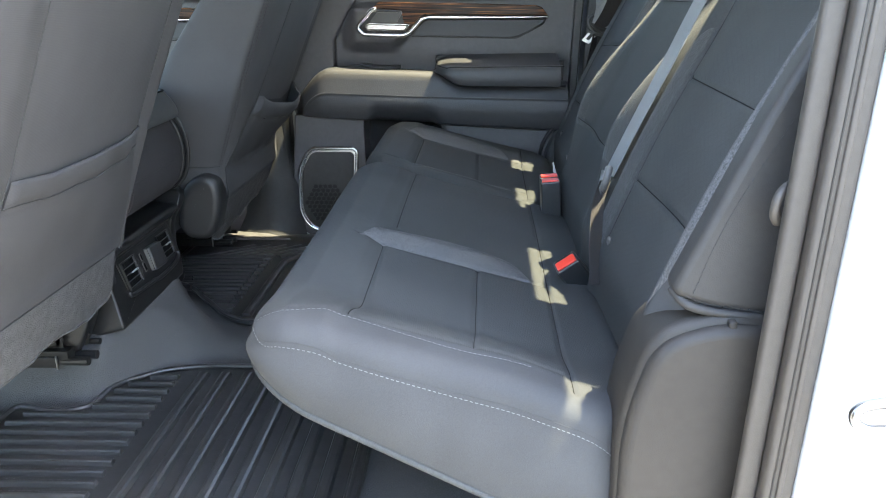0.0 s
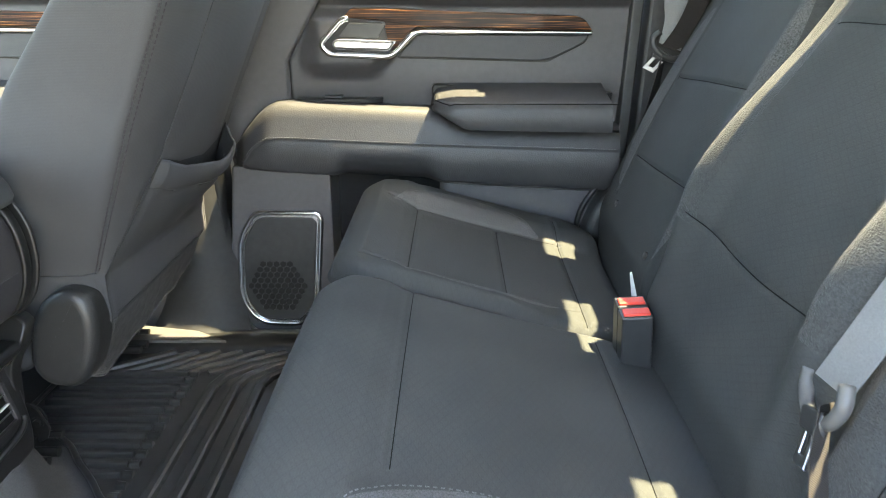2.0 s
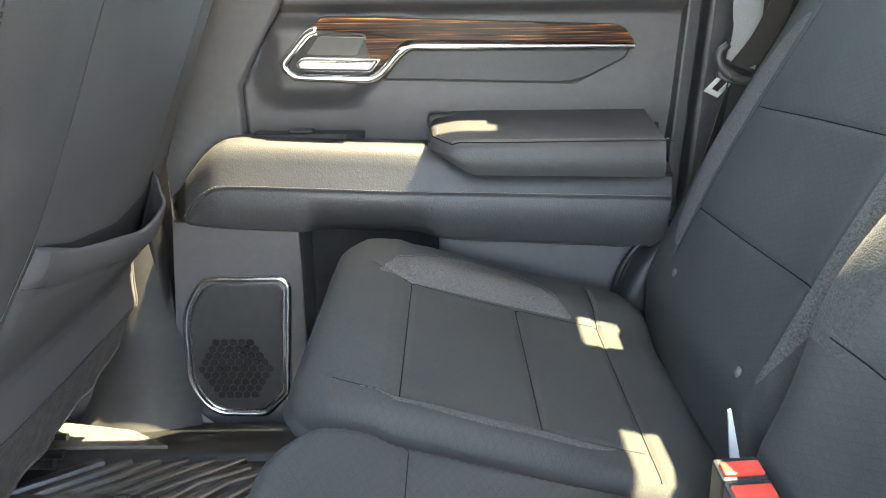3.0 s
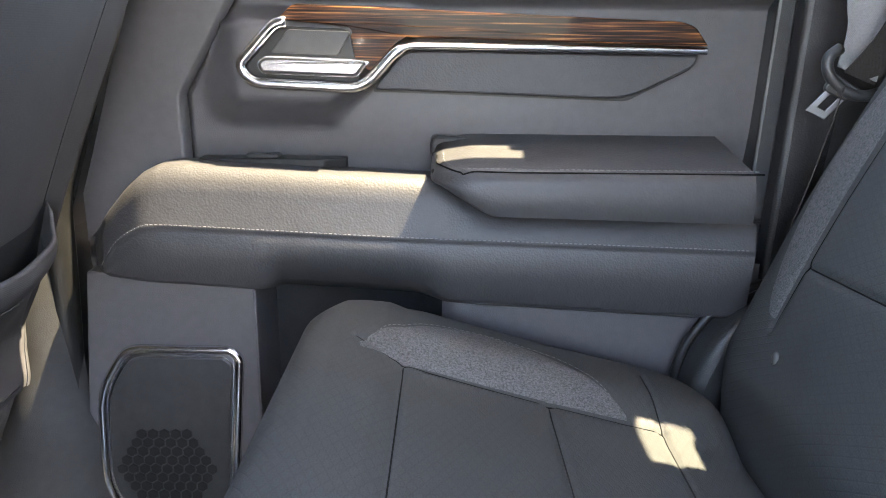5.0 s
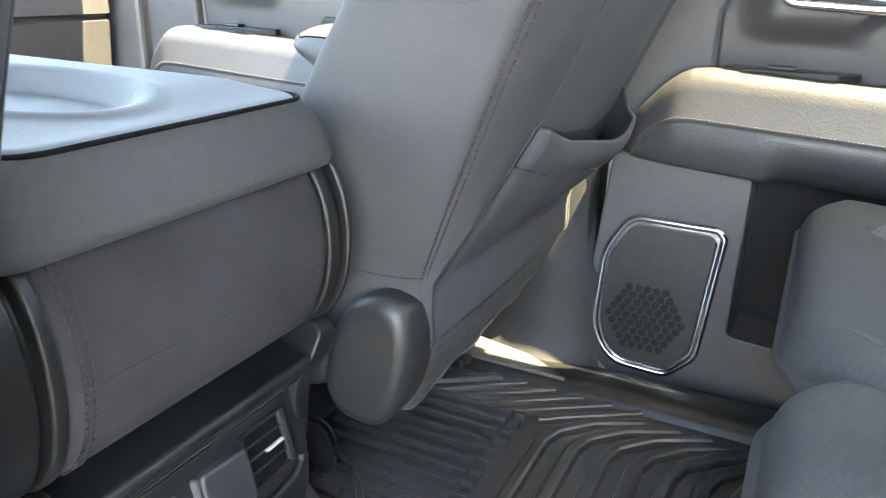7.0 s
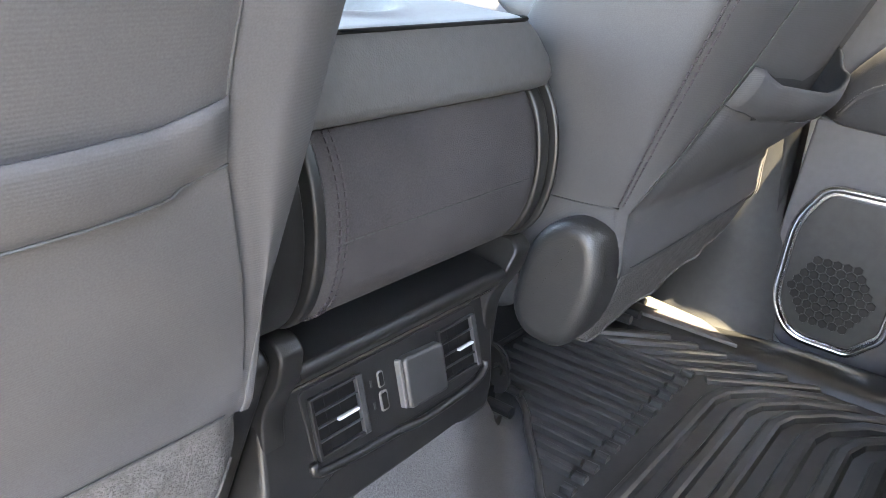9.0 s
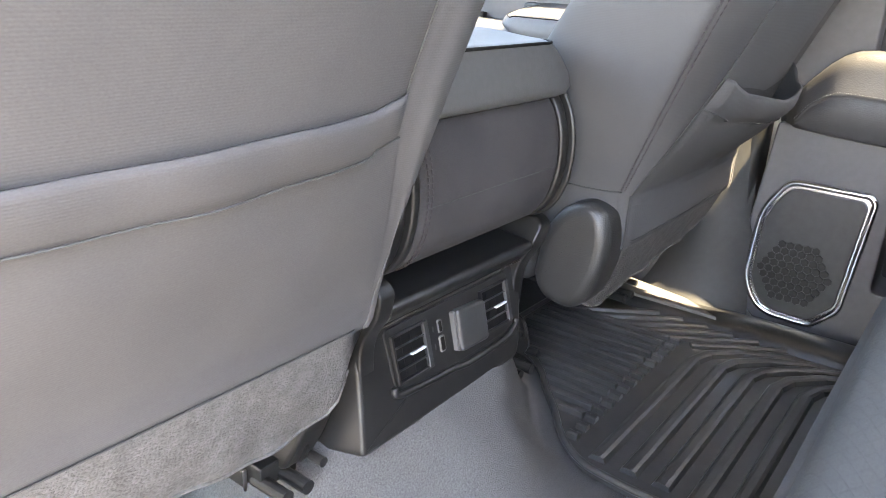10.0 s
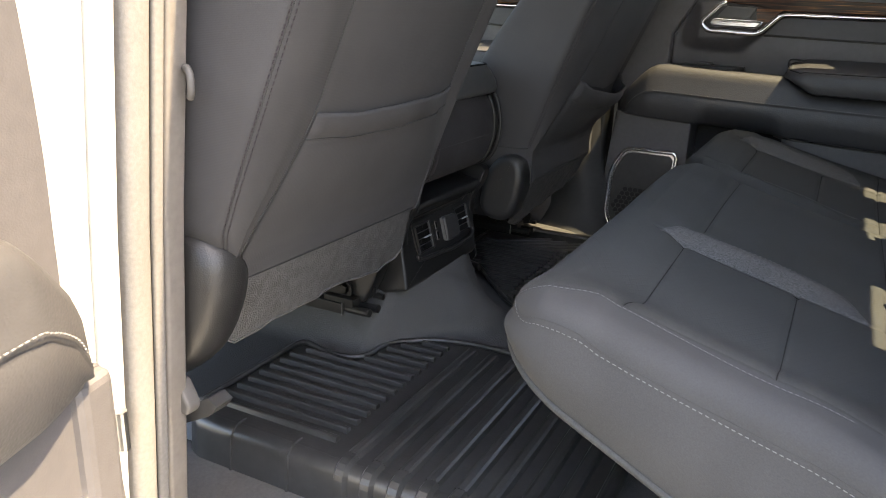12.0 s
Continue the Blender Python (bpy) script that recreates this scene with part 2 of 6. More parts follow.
def window_glass(name, tint):
    m = bpy.data.materials.new(name)
    m.use_nodes = True
    nt = m.node_tree
    nt.nodes.remove(nt.nodes["Principled BSDF"])
    clear, gloss, mix = nt.nodes.new("ShaderNodeBsdfTransparent"), nt.nodes.new("ShaderNodeBsdfGlossy"), nt.nodes.new("ShaderNodeMixShader")
    clear.inputs[0].default_value = (*tint, 1)
    gloss.inputs["Roughness"].default_value = 0.02
    mix.inputs[0].default_value = 0.05
    nt.links.new(clear.outputs[0], mix.inputs[1])
    nt.links.new(gloss.outputs[0], mix.inputs[2])
    nt.links.new(mix.outputs[0], nt.nodes["Material Output"].inputs[0])
    return m


GLASS = window_glass("tinted_glass", (0.70, 0.72, 0.705))
GLASS_CLEAR = window_glass("clear_glass", (0.84, 0.86, 0.84))


# ---- builders ----
def thing(name, at, label="", category="", group="", kind=""):
    ob = new(name)
    ob.empty_display_size = 0.05
    ob.location = at
    return tagged(ob, label, category, group, kind)


def place_of(ob):
    """Where ob's own origin lies in the world (only shifts are used while building)."""
    v = Vector(ob.location)
    while ob.parent:
        ob = ob.parent
        v += Vector(ob.location)
    return v


def mesh_part(name, verts, faces, material, parent, label="", smooth=True):
    """One mesh under a thing or part, from world coordinates."""
    o = place_of(parent) if parent else Vector((0, 0, 0))
    me = bpy.data.meshes.new(name)
    me.from_pydata([(v[0] - o.x, v[1] - o.y, v[2] - o.z) for v in verts], [], [tuple(int(i) for i in f) for f in faces])
    me.validate()
    if smooth:
        me.polygons.foreach_set("use_smooth", [True] * len(me.polygons))
    me.materials.append(material)
    ob = new(name, me)
    if parent:
        ob.parent = parent
    return tagged(ob, label)


def part(name, bm, material, parent, label="", smooth=False, sharp=0.6):
    o = place_of(parent) if parent else Vector((0, 0, 0))
    bm.transform(Matrix.Translation(-o))
    bm.normal_update()
    if smooth:
        for f in bm.faces:
            f.smooth = len(f.verts) <= 4
        for e in bm.edges:
            if len(e.link_faces) == 2 and e.calc_face_angle(0) > sharp:
                e.smooth = False
    me = bpy.data.meshes.new(name)
    bm.to_mesh(me)
    bm.free()
    me.materials.append(material)
    ob = new(name, me)
    if parent:
        ob.parent = parent
    return tagged(ob, label)


def box(x0, x1, y0, y1, z0, z1, bevel=0.0, seg=2, m=None):
    bm = bmesh.new()
    bmesh.ops.create_cube(bm, size=1, matrix=Matrix.LocRotScale(((x0 + x1) / 2, (y0 + y1) / 2, (z0 + z1) / 2), None, (x1 - x0, y1 - y0, z1 - z0)))
    if bevel:
        bmesh.ops.bevel(bm, geom=bm.edges[:], offset=bevel, segments=seg, profile=0.5, affect="EDGES")
    if m:
        bm.transform(m)
    return bm


def rounded(pts, r, n=5):
    """A closed outline with its corners rounded; r: one radius or one for each corner."""
    out = []
    k = len(pts)
    rs = r if isinstance(r, (list, tuple)) else [r] * k
    for i in range(k):
        p, a, c = (Vector(pts[j % k]).to_2d() for j in (i, i - 1, i + 1))
        da, dc = a - p, c - p
        rr = min(rs[i], da.length * 0.48, dc.length * 0.48)
        if rr < 1e-4:
            out.append(tuple(p))
            continue
        s, e = p + da.normalized() * rr, p + dc.normalized() * rr
        for j in range(n + 1):
            t = j / n
            q = s * (1 - t) ** 2 + p * 2 * t * (1 - t) + e * t * t
            out.append(tuple(q))
    return out


def prism(outline, axis, lo, hi, bevel=0.0, seg=2, both=False):
    """An outline in the plane across the axis, drawn out from lo to hi; the edge at hi is bevelled (both: at lo too).
    axis y: outline in (x, z); x: in (y, z); z: in (x, y)."""
    put = {"y": lambda p, d: (p[0], d, p[1]), "x": lambda p, d: (d, p[0], p[1]), "z": lambda p, d: (p[0], p[1], d)}[axis]
    bm = bmesh.new()
    a = [bm.verts.new(put(p, lo)) for p in outline]
    b = [bm.verts.new(put(p, hi)) for p in outline]
    n = len(outline)
    fa, fb = bm.faces.new(a), bm.faces.new(b)
    for i in range(n):
        bm.faces.new((a[i], a[(i + 1) % n], b[(i + 1) % n], b[i]))
    bmesh.ops.recalc_face_normals(bm, faces=bm.faces[:])
    if bevel:
        edges = list(fb.edges) + (list(fa.edges) if both else [])
        bmesh.ops.bevel(bm, geom=edges, offset=bevel, segments=seg, profile=0.5, affect="EDGES")
    return bm


def tube_data(path, radius, n=8, closed=False, flat=1.0):
    """Verts and faces of a tube round a path; flat squeezes it along the world's y."""
    pts = [Vector(p) for p in path]
    k = len(pts)
    verts, faces = [], []
    side = None
    for i in range(k):
        d = pts[(i + 1) % k] - pts[i - 1] if closed else pts[min(i + 1, k - 1)] - pts[max(i - 1, 0)]
        d.normalize()
        if side is None:
            side = d.orthogonal().normalized()
        side = (side - d * side.dot(d)).normalized()
        up = d.cross(side)
        r = radius[i] if isinstance(radius, (list, tuple)) else radius
        for j in range(n):
            a = 2 * math.pi * j / n
            q = side * math.cos(a) * r + up * math.sin(a) * r
            verts.append(pts[i] + Vector((q.x, q.y * flat, q.z)))
    for i in range(k if closed else k - 1):
        for j in range(n):
            a, b = i * n + j, i * n + (j + 1) % n
            c, d = ((i + 1) % k) * n + (j + 1) % n, ((i + 1) % k) * n + j
            faces.append((a, b, c, d))
    if not closed:
        faces.append(tuple(range(n - 1, -1, -1)))
        faces.append(tuple(range((k - 1) * n, k * n)))
    return verts, faces


def tube(name, path, radius, material, parent, label="", n=8, closed=False, flat=1.0):
    v, f = tube_data(path, radius, n, closed, flat)
    return mesh_part(name, v, f, material, parent, label)


def smooth_path(pts, n=8):
    """A Catmull-Rom line through points of any dimension."""
    p = [np.array(q, float) for q in pts]
    p = [2 * p[0] - p[1]] + p + [2 * p[-1] - p[-2]]
    out = []
    for i in range(1, len(p) - 2):
        for j in range(n):
            t = j / n
            out.append(0.5 * (2 * p[i] + (p[i + 1] - p[i - 1]) * t + (2 * p[i - 1] - 5 * p[i] + 4 * p[i + 1] - p[i + 2]) * t * t
                              + (3 * p[i] - p[i - 1] - 3 * p[i + 1] + p[i + 2]) * t ** 3))
    out.append(p[-2])
    return out


def away(A, B, line):
    """How far the points (A, B) are from a broken line."""
    best = np.full(np.shape(A), 1e9)
    for (a0, b0), (a1, b1) in zip(line[:-1], line[1:]):
        da, db = a1 - a0, b1 - b0
        t = np.clip(((A - a0) * da + (B - b0) * db) / (da * da + db * db + 1e-12), 0, 1)
        best = np.minimum(best, np.hypot(A - a0 - t * da, B - b0 - t * db))
    return best


def soft(x, lo, hi):
    t = np.clip((x - lo) / (hi - lo), 0, 1)
    return t * t * (3 - 2 * t)


def pad_map(rect, corner, R, top, drop, E, m, seams=(), bulge=0.0):
    """The map of an upholstered pad: rect (a0, a1, b0, b1) is covered by the height top(a, b), rolls over its edge with
    radius R and hangs down by drop(a, b) all round; m takes (a, b, h) into the world. seams: (line, depth, width)."""
    a0, a1, b0, b1 = rect
    ca, cb, ha, hb = (a0 + a1) / 2, (b0 + b1) / 2, (a1 - a0) / 2, (b1 - b0) / 2
    M = np.array(m)

    def go(A, B):
        A, B = np.asarray(A, float), np.asarray(B, float)
        pa, pb = A - ca, B - cb
        qa, qb = np.abs(pa) - (ha - corner), np.abs(pb) - (hb - corner)
        ln = np.hypot(np.maximum(qa, 0), np.maximum(qb, 0))
        d = ln + np.minimum(np.maximum(qa, qb), 0) - corner
        both = (qa > 0) & (qb > 0)
        ga = np.where(both, qa / np.maximum(ln, 1e-9), (qa >= qb) * 1.0) * np.sign(pa)
        gb = np.where(both, qb / np.maximum(ln, 1e-9), (qa < qb) * 1.0) * np.sign(pb)
        inside = np.clip(d, -R, 0)
        th = (1 + inside / R) * math.pi / 2
        off = np.where(d < 0, R * (1 - np.sin(th)), 0)
        fall = np.where(d > -R, R * (1 - np.cos(th)), 0)
        e = np.clip(d, 0, E) / E
        band = d > -R
        A2 = np.where(band, A - (d + off) * ga, A)
        B2 = np.where(band, B - (d + off) * gb, B)
        out = bulge * np.sin(math.pi * e) * (d > 0)
        A2, B2 = A2 + out * ga, B2 + out * gb
        h = top(A2, B2) - fall - e * np.maximum(drop(A2, B2) - R, 0)
        for line, depth, width in seams:
            s = away(A, B, line)
            h = h - depth * np.exp(-(s / width) ** 2) * np.where(d < 0, np.sin(math.pi / 2 - np.where(band, th, 0) * 0.8), 0)
        return (np.stack([A2, B2, h, np.ones_like(h)], -1) @ M.T)[..., :3]

    return go


def pad(name, rect, corner, R, top, drop, E, m, material, parent, label="", seams=(), bulge=0.0, step=0.008, rows=7, patches=()):
    """Builds a pad as one mesh; patches: (name, material, label, test(a, b)) become parts of their own out of the same skin."""
    a0, a1, b0, b1 = rect
    go = pad_map(rect, corner, R, top, drop, E, m, seams, bulge)
    ext = [E * (1 - i / rows) for i in range(rows)]
    na, nb = max(4, round((a1 - a0) / step)), max(4, round((b1 - b0) / step))
    la = [a0 - e for e in ext] + list(np.linspace(a0, a1, na + 1)) + [a1 + e for e in ext[::-1]]
    lb = [b0 - e for e in ext] + list(np.linspace(b0, b1, nb + 1)) + [b1 + e for e in ext[::-1]]
    A, B = np.meshgrid(la, lb, indexing="ij")
    P = go(A, B)
    n, k = A.shape
    idx = np.arange(n * k).reshape(n, k)
    F = np.stack([idx[:-1, :-1], idx[1:, :-1], idx[1:, 1:], idx[:-1, 1:]], -1).reshape(-1, 4)
    fa, fb = (A[:-1, :-1] + A[1:, 1:]).ravel() / 2, (B[:-1, :-1] + B[1:, 1:]).ravel() / 2
    which = np.zeros(len(F), int)
    for i, p in enumerate(patches):
        if not isinstance(p[3], tuple):
            which[p[3](fa, fb) & (which == 0)] = i + 1
    V = P.reshape(-1, 3)
    if np.linalg.det(np.array(m)[:3, :3]) < 0:
        F = F[:, ::-1]

    def cut(sel):
        used = np.unique(F[sel])
        back = np.full(len(V), -1)
        back[used] = np.arange(len(used))
        return V[used], back[F[sel]]
    v, f = cut(which == 0)
    body = mesh_part(name, v, f, material, parent, label)
    up = np.array(m)[:3, 2]
    for i, (pn, pm, pl, band) in enumerate(patches):
        if isinstance(band, tuple):
            c0, c1, x0, x1, power = band
            U, W = np.meshgrid(np.linspace(0.004, 0.996, 120), np.linspace(0, 1, 18), indexing="ij")
            wide = np.sin(math.pi * U) ** power
            S = go(x0 + (x1 - x0) * U, c0 + (c1 - c0) * wide * W) + up * (0.0004 + 0.0012 * np.sin(math.pi * np.clip(W, 0.02, 0.98)) ** 0.3)[..., None]
            fs = [(a * 18 + c, (a + 1) * 18 + c, (a + 1) * 18 + c + 1, a * 18 + c + 1) for a in range(119) for c in range(17)]
            mesh_part(pn, S.reshape(-1, 3), fs, pm, body, pl)
            continue
        if (which == i + 1).any():
            v, f = cut(which == i + 1)
            mesh_part(pn, v, f, pm, body if parent is None or parent.parent is None else parent, pl)
    return body, go


def stitches(go, line, material, parent, dash=0.0055, gap=0.0035, r=0.0007, name="stitching", label="", n=10, lift=0.0):
    """A row of sewn stitches along a line on a pad's map (or on world points where go is None)."""
    pts = smooth_path(line, n) if len(line) > 2 else [np.array(line[0], float) + (np.array(line[1], float) - np.array(line[0], float)) * i / 40 for i in range(41)]
    w = np.array([go(p[0], p[1]) for p in pts]) if go else np.array(pts)
    s = np.concatenate([[0], np.cumsum(np.linalg.norm(np.diff(w, axis=0), axis=1))])
    verts, faces = [], []
    t = 0.0
    while t + dash < s[-1]:
        ends = [Vector([np.interp(q, s, w[:, i]) for i in range(3)]) for q in (t, t + dash)]
        v, f = tube_data(ends, r, 4)
        faces += [tuple(i + len(verts) for i in q) for q in f]
        verts += [p + Vector((0, 0, lift)) for p in v]
        t += dash + gap
    return mesh_part(name, verts, faces, material, parent, label, smooth=False)


def join_boxes(specs, bevel=0.0):
    bm = bmesh.new()
    for s in specs:
        one = box(*s, bevel=bevel)
        me = bpy.data.meshes.new("tmp")
        one.to_mesh(me)
        one.free()
        bm.from_mesh(me)
        bpy.data.meshes.remove(me)
    return bm


def creases(go, lines, parent, r=0.0011, sink=0.0002, material=None, name="seam"):
    """Dark sewn creases that lie along lines on a pad's map, all in one part."""
    verts, faces = [], []
    for line in lines:
        pts = smooth_path(line, 24) if len(line) > 2 else [np.array(line[0], float) + (np.array(line[1], float) - np.array(line[0], float)) * i / 90 for i in range(91)]
        w = [Vector(go(p[0], p[1])) - Vector((0, 0, sink)) for p in pts]
        v, f = tube_data(w, r, 5)
        faces += [tuple(i + len(verts) for i in q) for q in f]
        verts += v
    return mesh_part(name, verts, faces, material or CREASE, parent)


# ---- setting: ground, cab shell ----
MID = 1.628  # the truck's centre line in y
bm = bmesh.new()
bmesh.ops.create_grid(bm, x_segments=8, y_segments=8, size=900)
bm.transform(Matrix.Translation((0, 0, -0.78)))
tagged(part("ground", bm, CONCRETE, None), "pale sunlit concrete yard outside the truck", "ground", kind="structure")


def shell(name, bm_, material, label, category):
    return tagged(part(name, bm_, material, None), label, category, kind="structure")


# Unseen roof: edges stepped to shape the sun, pale to brighten the cab.
shell("ceiling", prism([(-1.46, 0.87), (0.626, 0.87), (0.626, 2.43), (0.10, 2.43), (0.04, 2.392), (-1.46, 2.392)], "z", 1.22, 1.26, 0.006), HEADLINER, "light grey cloth headliner over the cab", "ceiling")
shell("wall_rear", box(0.66, 0.72, 0.80, 2.50, -0.05, 0.80, 0.01), PLASTIC, "dark plastic wall behind the rear bench", "wall")
dash_line = [(-2.1, -0.1), (-1.72, -0.1), (-1.625, 0.30), (-1.602, 0.545), (-1.612, 0.550), (-1.612, 0.556), (-1.598, 0.560), (-1.600, 0.600), (-1.625, 0.640), (-1.72, 0.665), (-2.1, 0.68)]
shell("wall_dashboard", prism(dash_line, "y", 0.80, 2.425, 0.012, 3), DOOR_VINYL, "grey padded dashboard under the windscreen", "dashboard")
shell("wall_far_skin", box(-2.1, 0.9, 2.56, 2.60, -0.35, 0.74), PAINT, "white outer skin of the cab", "body panel")

shell("trim_far_kick_panel", box(-1.90, -1.535, 2.44, 2.50, -0.08, 0.775, 0.01), DOOR_PLASTIC, "grey kick panel ahead of the front door", "kick panel")
# carpeted floor with a low hump along the middle
nx_, ny_ = 150, 120
X, Y = np.meshgrid(np.linspace(-1.75, 0.66, nx_), np.linspace(1.036, 2.36, ny_), indexing="ij")
rise = np.interp(X, [-0.80, -0.672, -0.585, -0.50], [1.352, 1.352, 1.470, 1.500])
hump = soft(Y, rise, rise + 0.13) * (1 - soft(Y, 2 * MID - rise - 0.13, 2 * MID - rise))
Z = 0.004 + hump * (0.018 * (1 - soft(X, -0.45, -0.25)) + 0.128 * soft(-X, 0.47, 0.66))
Z += 0.003 * np.sin(X * 17 + 2 * Y) * np.sin(Y * 13)
idx = np.arange(nx_ * ny_).reshape(nx_, ny_)
FQ = np.stack([idx[:-1, :-1], idx[1:, :-1], idx[1:, 1:], idx[:-1, 1:]], -1).reshape(-1, 4)
tagged(mesh_part("floor", np.stack([X, Y, Z], -1).reshape(-1, 3), FQ, CARPET, None), "dark grey looped carpet on the cab floor", "carpet", kind="structure")
shell("floor_under", box(-2.0, 0.75, 0.80, 2.56, -0.14, -0.075), PAINT, "white painted floor pan", "floor pan")

# far pillar between the doors, sill plates
far_pillar = thing("trim_far_pillar", (-0.57, 2.45, 0.0), "dark grey plastic pillar trim flaring down to the sill", "pillar trim", kind="structure")
px = np.linspace(0, 1, 26)
pz = np.concatenate([np.linspace(0.02, 0.12, 14), np.linspace(0.14, 1.2, 26)])
PV = []
for z in pz:
    flare = 0.065 * np.exp(-max(z - 0.02, 0) / 0.045)
    for u in px:
        x = -0.665 - flare * 0.6 + u * (0.155 + 0.02 * (z < 0.2) + flare * 0.95) + 0.115 * float(soft(z, 0.50, 0.80))
        y = 2.435 - 0.045 * math.sin(math.pi * min(max(u, 0), 1)) ** 0.7 - flare * 0.75 - 0.15 * max(z - 0.9, 0)
        PV.append((x, y, z))
npz, npx = len(pz), len(px)
idx = np.arange(npz * npx).reshape(npz, npx)
mesh_part("pillar_trim", PV, np.stack([idx[:-1, :-1], idx[:-1, 1:], idx[1:, 1:], idx[1:, :-1]], -1).reshape(-1, 4), PILLAR, far_pillar)
part("pillar_core", prism([(-0.72, -0.05), (-0.515, -0.05), (-0.515, 0.45), (-0.40, 0.78), (-0.38, 1.2), (-0.62, 1.2)], "y", 2.44, 2.50), BLACK, far_pillar)
tube("door_seal", [(-0.528 + 0.105 * float(soft(z, 0.46, 0.80)), 2.434, z) for z in np.linspace(0.0, 0.80, 40)], [0.012 + 0.013 * float(soft(z, 0.10, 0.50)) for z in np.linspace(0.0, 0.80, 40)], BLACK, far_pillar, "black rubber door seal")

far_sill = thing("trim_far_sill", (-0.5, 2.36, 0.0), "dark plastic sill plate along the far doors", "sill plate", kind="structure")
SV, SF = [], []
sx = np.linspace(-1.6, 0.5, 60)
prof = [(2.285, 0.006), (2.292, 0.026), (2.302, 0.034), (2.335, 0.036), (2.375, 0.030), (2.40, 0.022), (2.425, 0.0), (2.43, -0.05)]
for x in sx:
    for y, z in prof:
        SV.append((x, min(y, 2.372 + (y - 2.285) * 0.2) if y < 2.34 else y, z))
k = len(prof)
for i in range(len(sx) - 1):
    for j in range(k - 1):
        SF.append((i * k + j, (i + 1) * k + j, (i + 1) * k + j + 1, i * k + j + 1))
mesh_part("sill_cover", SV, SF, BLACK, far_sill)
# paler plate added in the outline of the sun patch, to brighten the sill
part("sun_patch_plate", prism(rounded([(-0.74, 2.302), (-0.50, 2.302), (-0.58, 2.352), (-0.74, 2.385)], 0.006), "z", 0.034, 0.0405, 0.002), TRIM, far_sill, "pale plate in the shape of the sun patch")
part("sill_clip", box(-0.80, -0.755, 2.345, 2.40, 0.036, 0.046, 0.003), DOOR_PLASTIC, far_sill)
part("belt_anchor", box(-0.765, -0.752, 2.40, 2.425, 0.03, 0.15, 0.003), BLACK_METAL, far_sill)


